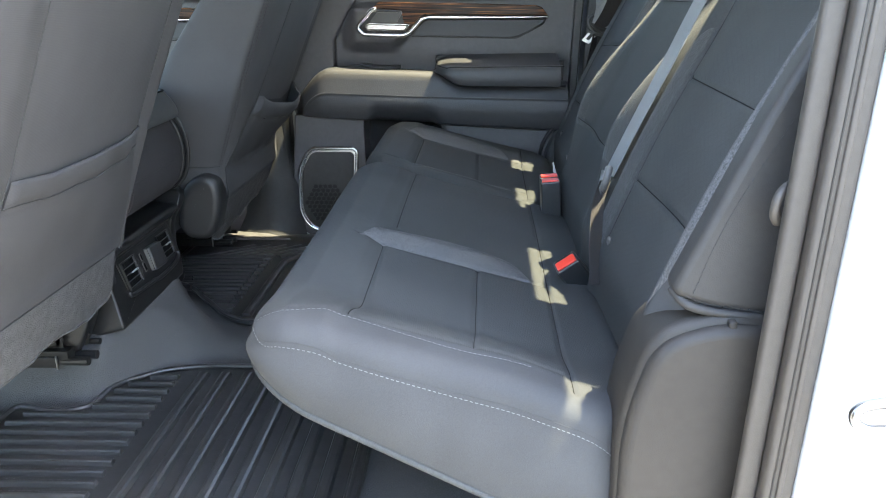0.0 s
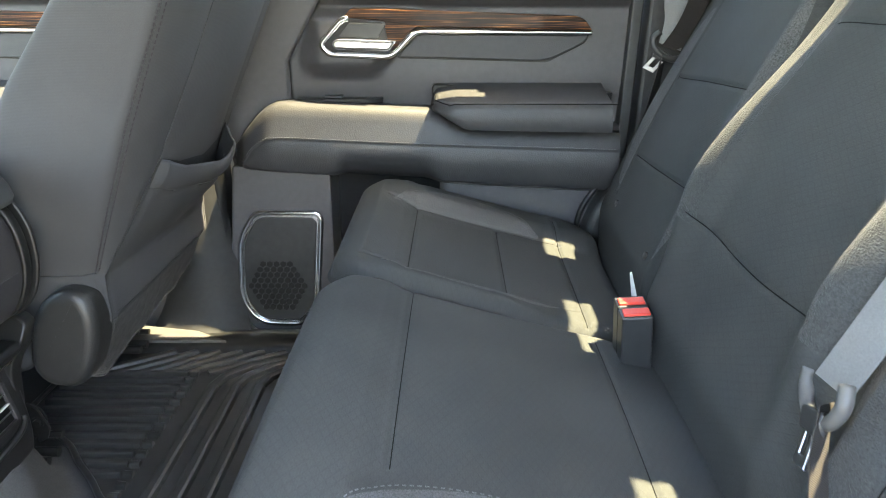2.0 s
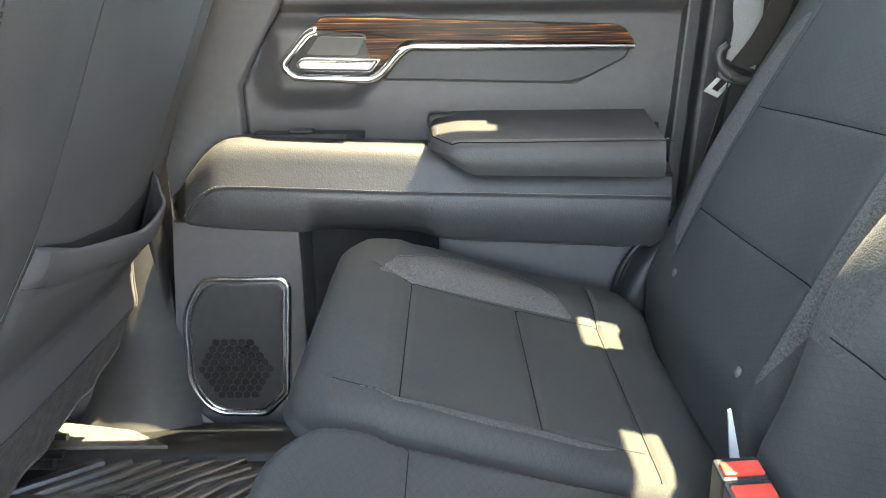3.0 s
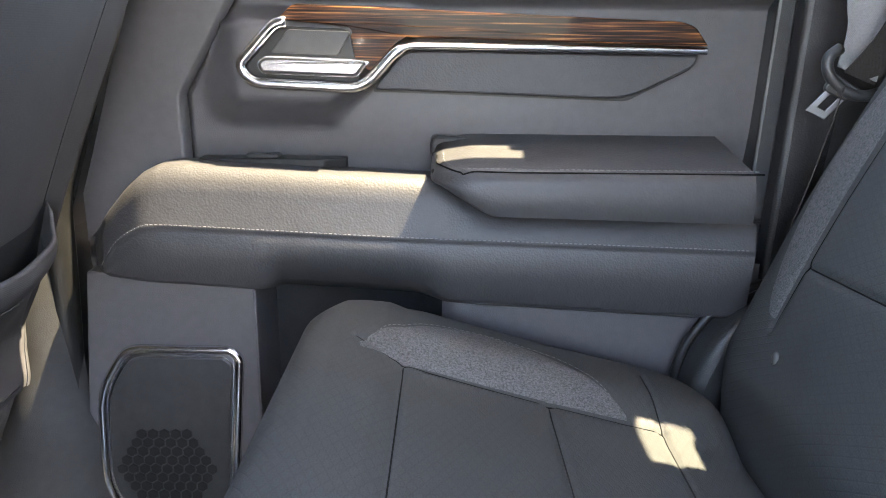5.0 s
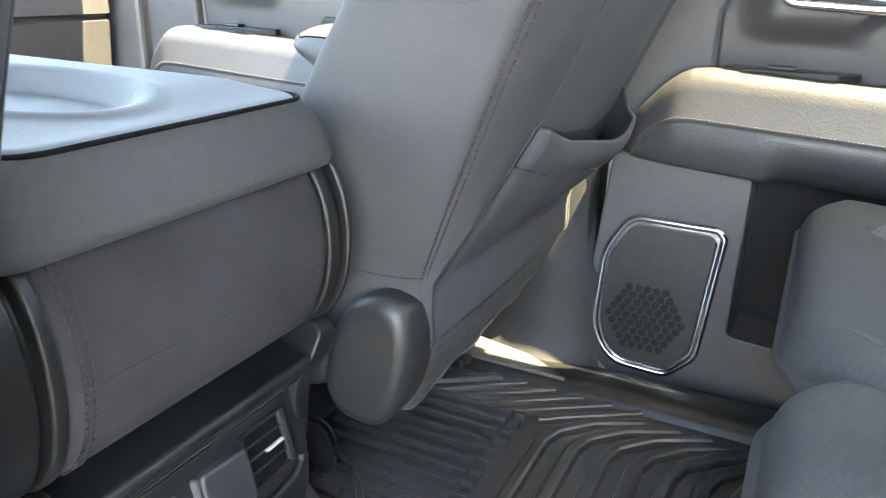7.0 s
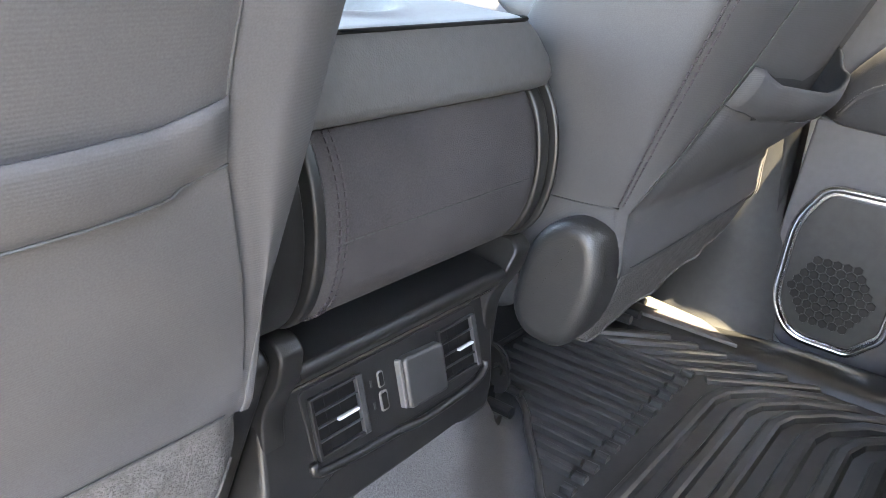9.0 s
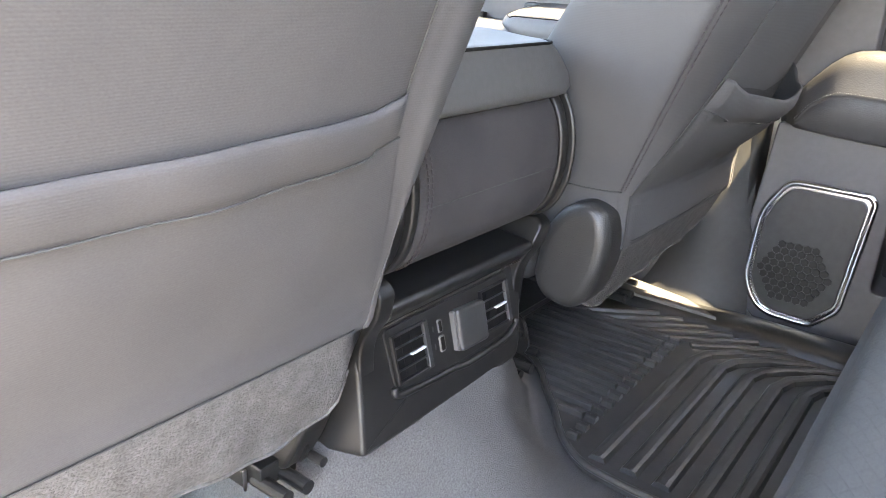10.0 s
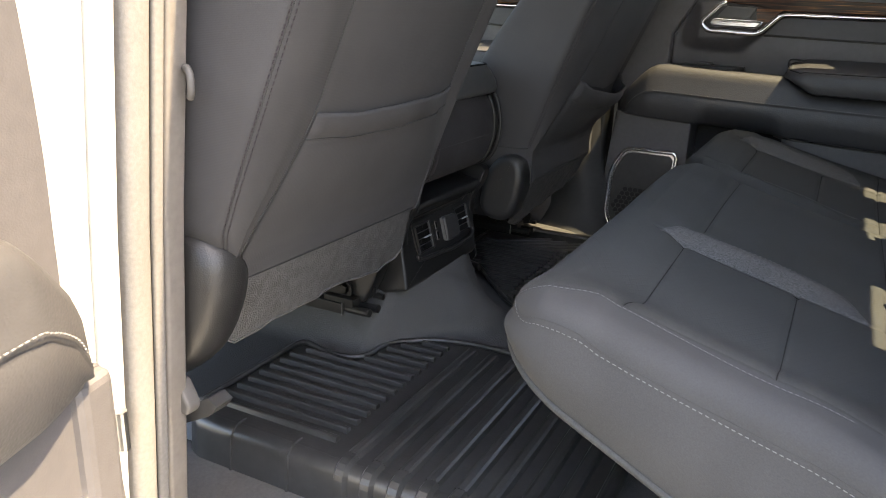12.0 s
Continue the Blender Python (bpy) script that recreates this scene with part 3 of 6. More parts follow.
# ---- the door trim, built once at the far rear door ----
def door_far():
    d = thing("door_1", (-0.60, 2.50, 0.0), "closed rear door with dark grey trim, wood inlay and chrome speaker frame", "car door", kind="structure")
    # upper panel, with the swelling that carries the handle
    xs, zs = np.linspace(-0.375, 0.372, 150), np.linspace(0.43, 0.80, 76)
    X, Z = np.meshgrid(xs, zs, indexing="ij")
    slope = 0.010 * (X + 0.05)
    swell = 0.034 * soft(X, -0.345, -0.285) * (1 - soft(X - (np.clip(Z, 0.60, 0.70) - 0.631) * 0.9, -0.165, -0.125)) * soft(Z, 0.575, 0.622) * (1 - soft(Z, 0.70, 0.735))
    ledge = 0.030 * soft(Z, 0.728, 0.752)
    Yp = 2.480 + 0.02 * (X < np.where(Z < 0.62, -0.362, -0.362 + (Z - 0.62) * 0.60)) - swell - ledge + 0.010 * soft(0.60 - Z, 0, 0.1)
    idx = np.arange(X.size).reshape(X.shape)
    Fp = np.stack([idx[:-1, :-1], idx[1:, :-1], idx[1:, 1:], idx[:-1, 1:]], -1).reshape(-1, 4)
    mesh_part("upper_panel", np.stack([X, Yp, Z], -1).reshape(-1, 3), Fp, DOOR_PLASTIC, d)
    # corner panel ahead of it
    xs, zs = np.linspace(-0.50, -0.290, 40), np.linspace(0.43, 0.80, 50)
    X, Z = np.meshgrid(xs, zs, indexing="ij")
    edge = np.where(Z < 0.62, -0.3595, -0.3595 + (Z - 0.62) * 0.60)
    Xc = -0.50 + (X + 0.50) * (edge - 0.001 + 0.50) / 0.21
    Yc = 2.462 - 0.012 * soft(Z, 0.50, 0.75) + 0.018 * soft(Xc - edge, -0.006, 0.0)
    Xc = Xc + 0.03 * soft(Z, 0.52, 0.80) * (1 - (X + 0.50) / 0.21)
    idx = np.arange(X.size).reshape(X.shape)
    Fp = np.stack([idx[:-1, :-1], idx[1:, :-1], idx[1:, 1:], idx[:-1, 1:]], -1).reshape(-1, 4)
    mesh_part("corner_panel", np.stack([Xc, Yc, Z], -1).reshape(-1, 3), Fp, DOOR_PLASTIC, d)
    # rear edge return and inner shell
    part("door_shell", prism([(-0.505, -0.04), (0.40, -0.04), (0.40, 0.775), (-0.455, 0.775), (-0.485, 0.53), (-0.505, 0.42)], "y", 2.556, 2.546, 0.002), PAINT, d, "white painted door shell")
    part("edge_trim", prism([(0.343, 0.30), (0.367, 0.30), (0.386, 0.80), (0.362, 0.80)], "y", 2.50, 2.452, 0.004), PLASTIC, d)

    part("window_frame", prism([(-0.468, 0.775), (-0.316, 0.775), (-0.296, 1.20), (-0.43, 1.20)], "y", 2.52, 2.452, 0.006), DOOR_PLASTIC, d)
    # padded rail: top ledge, face and lower face swept along the door; its nose rounds back to the panel
    def nose(x, y):
        e_ = 0.75 * (1 - float(soft(x, -0.497, -0.452))) + 0.25 * (1 - float(soft(x, -0.48, -0.39)))
        return y + max(0.0, 2.456 - y) * min(e_, 0.9)
    xs = np.concatenate([np.linspace(-0.490, -0.37, 28), np.linspace(-0.36, 0.342, 60)])
    V, n = [], 0
    for x in xs:
        top = float(np.interp(x, [-0.490, -0.476, -0.45, -0.425, -0.405, -0.385, -0.36, -0.169, -0.035, -0.028, -0.015, 0.02, 0.36],
                              [0.440, 0.452, 0.484, 0.512, 0.529, 0.539, 0.542, 0.533, 0.527, 0.524, 0.512, 0.500, 0.494]))
        bot = float(np.interp(x, [-0.49, -0.275, -0.02, 0.36], [0.398, 0.385, 0.371, 0.350]))
        st = float(np.interp(x, [-0.49, -0.459, -0.436, -0.405, -0.377, -0.092, 0.36], [0.40, 0.408, 0.441, 0.461, 0.465, 0.453, 0.440]))
        st = min(st, top - 0.012)
        scoop = 0.03 * float(soft(x, -0.265, -0.235) * (1 - soft(x, -0.075, -0.03)))
        rows = [(2.482, top - 0.004), (2.455, top), (2.425, top), (2.413, top - 0.002), (2.404, top - 0.008), (2.398, top - 0.018),
                (2.394, top * 0.6 + st * 0.4), (2.390, st + 0.006), (2.3885, st + 0.002), (2.391, st), (2.3885, st - 0.003),
                (2.394, st * 0.5 + bot * 0.5 + scoop * 0.25), (2.3985 + scoop * 0.1, bot + 0.008 + scoop * 0.75), (2.402 + scoop * 0.75, bot + 0.002 + scoop * 0.35), (2.408 + scoop, bot), (2.425 + scoop * 0.9, bot + 0.001), (2.545, bot + 0.004)]
        n = len(rows)
        V += [(x, nose(x, y), z) for y, z in rows]
    cap = []
    for x, k_ in ((-0.4935, 0.55), (-0.4925, 0.80), (-0.4912, 0.95)):
        cap += [(x, 2.45 + (y - 2.45) * k_, 0.421 + (z - 0.421) * k_) for _, y, z in V[:n]]
    V = cap + V
    Fr = [(i * n + j, (i + 1) * n + j, (i + 1) * n + j + 1, i * n + j + 1) for i in range(len(xs) + 2) for j in range(n - 1)] + [tuple(range(n))]
    rail = mesh_part("padded_rail", V, Fr, DOOR_VINYL, d, "grained vinyl rail with a sewn seam")
    stitches(None, [(x, nose(x, 2.3882) - 0.0010, z + 0.006) for x, z in zip([-0.462, -0.436, -0.405, -0.377, -0.25, -0.092, 0.13, 0.338], [0.408, 0.441, 0.461, 0.465, 0.460, 0.453, 0.447, 0.4405])],
             THREAD_LIGHT, rail, dash=0.0034, gap=0.0024, n=14, r=0.0007)
    # switch recess on the ledge
    sw = part("switch_panel", prism(rounded([(-0.345, 2.478), (-0.345, 2.446), (-0.19, 2.446), (-0.160, 2.462), (-0.16, 2.478)], 0.006), "z", 0.520, 0.5435, 0.002), BLACK, d, "black window switch panel")
    part("switch", box(-0.285, -0.245, 2.448, 2.470, 0.5435, 0.5490, 0.002), PLASTIC, sw)
    part("switch_mark", box(-0.262, -0.257, 2.456, 2.462, 0.5490, 0.5497), THREAD, sw, "small white mark")

    # armrest: a wedge whose tip rises to the front
    def arm_top(A, B):
        return 0.5475 + 0.19 * (B - 2.345) - 0.006 * soft(-A, 0.0, 0.05)
    arm, go = pad("armrest", (-0.050, 0.420, 2.340, 2.505), 0.050, 0.010, arm_top, lambda A, B: 0.014 + 0.036 * np.clip((A + 0.042) / 0.060, 0, 1) + 0.006 * np.clip(A / 0.3, 0, 1) + 0.19 * (B - 2.345) * (B > 2.345), 0.05, Matrix.Identity(4),
                  DOOR_VINYL, d, "padded armrest with sewn edge", step=0.0055, bulge=0.003)
    bm_ = bmesh.new()
    bm_.from_mesh(arm.data)
    cut_ = bmesh.ops.bisect_plane(bm_, geom=bm_.verts[:] + bm_.edges[:] + bm_.faces[:], plane_co=(0.328 - place_of(d).x, 0, 0), plane_no=(1, 0, 0.03), clear_outer=True)
    bmesh.ops.holes_fill(bm_, edges=[e for e in cut_["geom_cut"] if isinstance(e, bmesh.types.BMEdge)], sides=0)
    bm_.to_mesh(arm.data)
    bm_.free()
    stitches(go, [(-0.038, 2.42), (-0.036, 2.388), (-0.018, 2.358), (0.012, 2.352), (0.2, 2.352), (0.322, 2.352)], THREAD_LIGHT, arm, dash=0.004, gap=0.0025, n=14, r=0.0009)
    creases(go, [[(-0.044, 2.42), (-0.042, 2.384), (-0.020, 2.352), (0.012, 2.347), (0.2, 2.347), (0.322, 2.347)]], arm, r=0.0010, sink=0)
    under = [(x, y_, z) for x, y_, z in zip([-0.050, -0.042, -0.012, 0.018, 0.05, 0.2, 0.33], [2.39, 2.378, 2.362, 2.358, 2.357, 2.357, 2.357], [0.540, 0.530, 0.513, 0.4975, 0.4955, 0.493, 0.4905])]
    tube("armrest_gap", smooth_path(under, 6), 0.0035, BLACK, d, "dark joint under the armrest", n=6)
    part("armrest_back", prism(rounded([(-0.055, 0.574), (-0.055, 0.545), (0.02, 0.485), (0.334, 0.470), (0.334, 0.553), (0.10, 0.562)], [0.02, 0.01, 0.02, 0.002, 0.002, 0.1]), "y", 2.50, 2.462, 0.004), BLACK, d)

    # handle: bezel, cup, lever
    bez = rounded([(-0.238, 0.708), (-0.286, 0.656), (-0.270, 0.637), (-0.136, 0.631), (-0.090, 0.682), (0.280, 0.679)], [0.012, 0.014, 0.012, 0.02, 0.02, 0.001])
    y0 = 2.438
    path = [(x, y0 + 0.014 * float(soft(x, -0.10, 0.0)), z) for x, z in bez]
    tube("bezel", path, [0.0072 if x < -0.09 else 0.0045 for x, z in bez], CHROME, d, "bright chrome handle surround", n=8, flat=0.8)
    part("handle_cup", prism(rounded([(-0.235, 0.703), (-0.278, 0.655), (-0.268, 0.642), (-0.140, 0.637), (-0.152, 0.700)], 0.008), "y", 2.475, 2.443, 0.001), BLACK, d)
    part("cup_plate", prism(rounded([(-0.225, 0.699), (-0.246, 0.672), (-0.166, 0.669), (-0.150, 0.697)], 0.004), "y", 2.445, 2.4405, 0.001), PLASTIC, d)
    lever = prism(rounded([(-0.262, 0.660), (-0.250, 0.669), (-0.150, 0.666), (-0.126, 0.664), (-0.142, 0.644), (-0.256, 0.647)], [0.006, 0.006, 0.003, 0.004, 0.006, 0.008]), "y", 2.455, 2.424, 0.005, 3)
    part("handle_lever", lever, CHROME, d, "chrome pull lever", smooth=True)
    # wood inlay
    wood = prism(rounded([(-0.238, 0.7105), (-0.219, 0.7285), (0.245, 0.713), (0.262, 0.707), (0.279, 0.685), (-0.084, 0.6915), (-0.160, 0.7035)],
                         [0.003, 0.008, 0.008, 0.006, 0.003, 0.008, 0.004]), "y", 2.485, 2.444, 0.002, 2)
    inlay = part("wood_inlay", wood, WOOD, d, "glossy dark wood strip")
    part("wood_corner", prism(rounded([(-0.156, 0.7045), (-0.082, 0.6935), (-0.098, 0.684), (-0.128, 0.652), (-0.160, 0.669), (-0.148, 0.698)], [0.002, 0.002, 0.006, 0.003, 0.006, 0.006]), "y", 2.485, 2.4445), WOOD, inlay)
    # pull cup below the inlay
    part("pull_pad", prism(rounded([(-0.128, 0.628), (-0.098, 0.628), (0.190, 0.620), (0.268, 0.660), (0.275, 0.674), (-0.086, 0.677)], [0.012, 0.012, 0.03, 0.012, 0.010, 0.016]), "y", 2.490, 2.461, 0.003, 2), DOOR_VINYL, d)
    part("pull_gap", prism(rounded([(-0.130, 0.6245), (-0.098, 0.6245), (0.192, 0.6165), (0.271, 0.657), (0.279, 0.674), (0.27, 0.68), (-0.086, 0.68)], 0.008), "y", 2.490, 2.477), BLACK, d)

    # speaker pod and map pocket
    pod = rounded([(-0.490, 0.402), (-0.2755, 0.388), (-0.2755, 0.121), (0.02, 0.098), (0.02, -0.045), (-0.30, -0.045), (-0.442, -0.015), (-0.512, 0.055), (-0.512, 0.16)], [0.008, 0.008, 0.012, 0.008, 0.008, 0.05, 0.06, 0.05, 0.1])
    part("speaker_pod", prism(pod, "y", 2.545, 2.4235, 0.004, 2), DOOR_PLASTIC, d, smooth=True)
    xs, zs = np.linspace(-0.277, 0.365, 60), np.linspace(-0.045, 0.42, 40)
    X, Z = np.meshgrid(xs, zs, indexing="ij")
    Yk = 2.540 - 0.030 * soft(X, -0.24, -0.08) - 0.084 * soft(X, -0.080, -0.022) - 0.01 * soft(0.30 - Z, 0, 0.3)
    idx = np.arange(X.size).reshape(X.shape)
    Fk = np.stack([idx[:-1, :-1], idx[1:, :-1], idx[1:, 1:], idx[:-1, 1:]], -1).reshape(-1, 4)
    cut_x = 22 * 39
    # this stretch of the panel is coloured darker for the recess's shade
    mesh_part("pocket_wall", np.stack([X, Yk, Z], -1).reshape(-1, 3), Fk[:cut_x], RECESS, d, "door pocket wall with its shade painted in")
    mesh_part("lower_panel", np.stack([X, Yk, Z], -1).reshape(-1, 3), Fk[cut_x:], DOOR_PLASTIC, d)
    tube("pocket_lip", smooth_path([(-0.060, 2.462, 0.368), (-0.025, 2.4275, 0.366), (0.1, 2.4245, 0.359), (0.36, 2.4245, 0.345)], 8), 0.0026, DOOR_VINYL, d, "raised lip of the door pocket", n=8)
    frame_line = rounded([(-0.448, 0.297), (-0.312, 0.296), (-0.301, 0.284), (-0.319, 0.070), (-0.361, 0.027), (-0.457, 0.030), (-0.494, 0.087), (-0.487, 0.236)],
                         [0.02, 0.006, 0.006, 0.012, 0.012, 0.03, 0.05, 0.05], 6)
    sp = tube("speaker_frame", [(x, 2.4215, z) for x, z in frame_line], 0.0062, CHROME, d, "bright chrome speaker frame", n=8, closed=True, flat=0.9)
    part("speaker_wall", prism([(-0.394 + (x + 0.394) * 0.985, 0.16 + (z - 0.16) * 0.985) for x, z in frame_line], "y", 2.44, 2.4225), CHROME, sp)
    inner = [(-0.399 + (x + 0.399) * 0.905, 0.156 + (z - 0.156) * 0.925) for x, z in frame_line]
    part("grille", prism(inner, "y", 2.44, 2.4195, 0.003), PLASTIC, sp, "black perforated speaker grille")
    V, Fh = [], []
    s = 0.0088
    for i in range(-8, 9):
        for j in range(-8, 9):
            cx, cz = s * math.sqrt(3) * (i + 0.5 * (j % 2)), s * 1.5 * j
            if math.hypot(cx, cz) > 0.066:
                continue
            base = len(V)
            for rr, yy in ((0.90 * s, 2.4192), (0.84 * s, 2.4182)):
                V += [(-0.408 + cx + rr * math.sin(a * math.pi / 3), yy, 0.122 + cz + rr * math.cos(a * math.pi / 3)) for a in range(6)]
            Fh += [(base + a, base + (a + 1) % 6, base + 6 + (a + 1) % 6, base + 6 + a) for a in range(6)] + [tuple(base + 6 + a for a in range(6))]
    tagged(mesh_part("hexagon_mesh", V, Fh, BLACK, sp, smooth=False), kind="stuff")
    return d


far_door = door_far()
front_door = copy_thing(far_door, pose(-1.63, 2.50, 0.004))
front_door.name = "door_2"
tagged(front_door, "closed front passenger door with sunlit armrest rail")
near_door = copy_thing(far_door, pose(-0.503, 0.665, 0.0, 0, 0, -76.0) @ Matrix.Diagonal((1, -1, 1, 1)))
near_door.name = "door_3"
tagged(near_door, "open rear door with sunlit grey trim swung outward")

edge = part("front_edge", box(0.107, 0.150, -0.086, 0.0, -0.04, 0.399, 0.010, 3), DOOR_PLASTIC, None)
edge.parent = near_door

# ---- near side of the cab: pillars, sill ----
near_b = thing("trim_near_pillar", (-0.66, 0.80, -0.1), "centre pillar at the open door, sunlit trim and seals", "pillar", kind="structure")


def bx(z):
    return float(np.interp(z, [-0.10, 0.036, 0.423, 0.676, 1.2], [-0.632, -0.620, -0.588, -0.558, -0.50]))


def pillar_strip(name, dx0, dx1, y0, y1, mat, parent, x_of, z0=-0.10, z1=1.2, round_=0.006, label=""):
    zs = np.linspace(z0, z1, 28)
    V, F_ = [], []
    ring = rounded([(dx0, y0), (dx1, y0), (dx1, y1), (dx0, y1)], round_, 4)
    n = len(ring)
    for z in zs:
        V += [(x_of(z) + p[0], p[1], z) for p in ring]
    for i in range(len(zs) - 1):
        F_ += [(i * n + j, i * n + (j + 1) % n, (i + 1) * n + (j + 1) % n, (i + 1) * n + j) for j in range(n)]
    return mesh_part(name, V, F_, mat, parent, label)


pillar_strip("edge_trim", -0.060, -0.004, 0.8230, 0.854, TRIM_SUNLIT, near_b, bx, label="plastic edge trim with sunlit tan in its colour")
pillar_strip("seal_lip", -0.060, -0.004, 0.8055, 0.8210, SEAL_SUNLIT, near_b, bx, round_=0.005, label="rubber seal lip")
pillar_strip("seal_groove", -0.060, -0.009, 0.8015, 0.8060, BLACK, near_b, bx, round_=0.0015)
pillar_strip("seal_bulb", -0.060, 0.000, 0.7680, 0.8020, SEAL_SUNLIT, near_b, bx, round_=0.014, label="soft rubber door seal")
pillar_strip("painted_flange", -0.060, -0.012, 0.742, 0.7635, PAINT, near_b, bx, round_=0.004, label="white painted flange")
pillar_strip("painted_post", -0.26, -0.022, 0.64, 0.7415, PAINT, near_b, bx, round_=0.02, label="white painted post")
hinge = part("door_hinge", prism(rounded([(-0.66, 0.165), (-0.612, 0.165), (-0.600, 0.180), (-0.600, 0.205), (-0.612, 0.222), (-0.66, 0.222)], 0.008), "y", 0.735, 0.741, 0.002), PAINT, near_b, "white painted hinge bracket", smooth=True)
bm = bmesh.new()
bmesh.ops.create_cone(bm, cap_ends=True, segments=14, radius1=0.008, radius2=0.008, depth=0.05, matrix=Matrix.Translation((-0.598, 0.738, 0.193)))
part("hinge_pin", bm, STEEL, hinge)
pillar_strip("inner_trim", -0.20, -0.015, 0.845, 0.858, PLASTIC, near_b, bx)
tube("trim_hook", smooth_path([(-0.572, 0.850, 0.602), (-0.560, 0.842, 0.604), (-0.552, 0.838, 0.596), (-0.552, 0.838, 0.580), (-0.558, 0.842, 0.572)], 5), 0.0045, TRIM, near_b, "small plastic hook", n=8)

near_c = thing("trim_near_rear_pillar", (0.42, 0.80, -0.1), "rear door post with grey trim, seal and white paint", "pillar", kind="structure")


def cx_(z):
    return float(np.interp(z, [-0.1, 0.237, 0.756, 1.2], [0.334, 0.357, 0.377, 0.395]))


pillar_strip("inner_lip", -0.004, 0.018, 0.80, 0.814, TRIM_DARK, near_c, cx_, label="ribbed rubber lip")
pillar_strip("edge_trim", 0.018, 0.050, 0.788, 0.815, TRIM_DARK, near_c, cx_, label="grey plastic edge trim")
pillar_strip("painted_post", 0.050, 0.34, 0.775, 0.88, PAINT, near_c, cx_, round_=0.02, label="white painted post")
st_path = [(0.52, 0.755, 0.396), (0.455, 0.752, 0.389), (0.438, 0.751, 0.384), (0.433, 0.750, 0.376), (0.440, 0.750, 0.365), (0.462, 0.752, 0.360), (0.52, 0.755, 0.366)]
tube("door_striker", smooth_path(st_path, 5), 0.0055, STRIKER, near_c, "bright steel door striker loop", n=8)
part("striker_plate", prism(rounded([(0.480, 0.335), (0.535, 0.335), (0.535, 0.43), (0.480, 0.43)], 0.02), "y", 0.775, 0.770, 0.002), STRIKER, near_c)
pillar_strip("trim_groove", 0.0255, 0.0275, 0.7872, 0.80, BLACK, near_c, cx_, round_=0.0005)
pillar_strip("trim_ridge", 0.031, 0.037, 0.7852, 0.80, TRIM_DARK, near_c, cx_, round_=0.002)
hook = thing("coat_hook", (0.372, 0.83, 0.55), "small grey plastic hook on the rear pillar", "hook")
tube("hook_arm", smooth_path([(0.385, 0.835, 0.578), (0.372, 0.822, 0.580), (0.362, 0.815, 0.572), (0.360, 0.815, 0.556), (0.366, 0.820, 0.545)], 5), 0.0048, TRIM_DARK, hook, n=8)

near_sill = thing("trim_near_sill", (-0.2, 0.86, -0.08), "scuffed plastic sill plate under the open door", "sill plate", kind="structure")
part("sill_cover", prism(rounded([(0.79, -0.09), (0.80, -0.068), (0.83, -0.060), (0.915, -0.058), (0.965, -0.058), (1.020, -0.057), (1.044, -0.055), (1.044, -0.09)], 0.006), "x", -1.0, 0.45), SEAL, near_sill)
part("painted_sill", box(-1.0, 0.6, 0.66, 0.80, -0.35, -0.072, 0.01), PAINT, near_sill)

quarter = thing("quarter_trim", (0.31, 0.87, 0.0), "smooth grey plastic side cover beside the rear seat", "side cover", kind="structure")
qo = rounded([(0.234, -0.06), (0.234, 0.312), (0.266, 0.416), (0.335, 0.437), (0.47, 0.430), (0.47, -0.06)], [0.002, 0.06, 0.05, 0.03, 0.002, 0.002], 8)
part("cover_rim", prism(qo, "y", 0.935, 0.850, 0.012, 4), COVER, quarter, smooth=True)
qi = rounded([(0.239, -0.06), (0.239, 0.304), (0.268, 0.404), (0.335, 0.427), (0.471, 0.414), (0.471, -0.06)], [0.002, 0.055, 0.045, 0.03, 0.002, 0.002], 8)
part("side_cover", prism(qi, "y", 0.860, 0.838, 0.012, 6), COVER, quarter, smooth=True)
part("cover_pin", box(0.341, 0.350, 0.843, 0.858, 0.417, 0.430, 0.003, 3), COVER, quarter, smooth=True)

# far rear corner: pillar trim beside the door, and the side cover by the cushion
far_c = thing("trim_far_rear_pillar", (0.48, 2.47, 0.0), "dark grained pillar trim behind the far door", "pillar trim", kind="structure")
part("pillar_panel", prism(rounded([(0.352, -0.05), (0.385, 0.45), (0.398, 0.80), (0.36, 1.22), (0.72, 1.22), (0.72, -0.05)], 0.01), "y", 2.555, 2.455, 0.008, 3), DOOR_VINYL, far_c, smooth=True)
# two unseen posts, added to cut the sun on the armrest and the bench
part("sun_cut_post", prism([(0.38, 0.78), (0.42, 0.78), (0.42, 1.22), (0.38, 1.22)], "y", 2.57, 2.37), BLACK, far_c)
part("sun_cut_corner", box(0.60, 0.72, 2.300, 2.50, 0.78, 1.23, 0.01), DOOR_VINYL, far_c)
qf = rounded([(0.272, -0.06), (0.272, 0.27), (0.305, 0.345), (0.355, 0.385), (0.46, 0.40), (0.46, -0.06)], [0.002, 0.05, 0.06, 0.05, 0.002, 0.002], 8)
part("side_cover", prism(qf, "y", 2.47, 2.372, 0.016, 4), PLASTIC, far_c, smooth=True)
tube("cover_seal", [(x, 2.405, z) for x, z in smooth_path([(0.262, 0.10), (0.262, 0.27), (0.294, 0.35), (0.35, 0.395), (0.41, 0.41)], 8)], 0.006, BLACK, far_c, n=6)

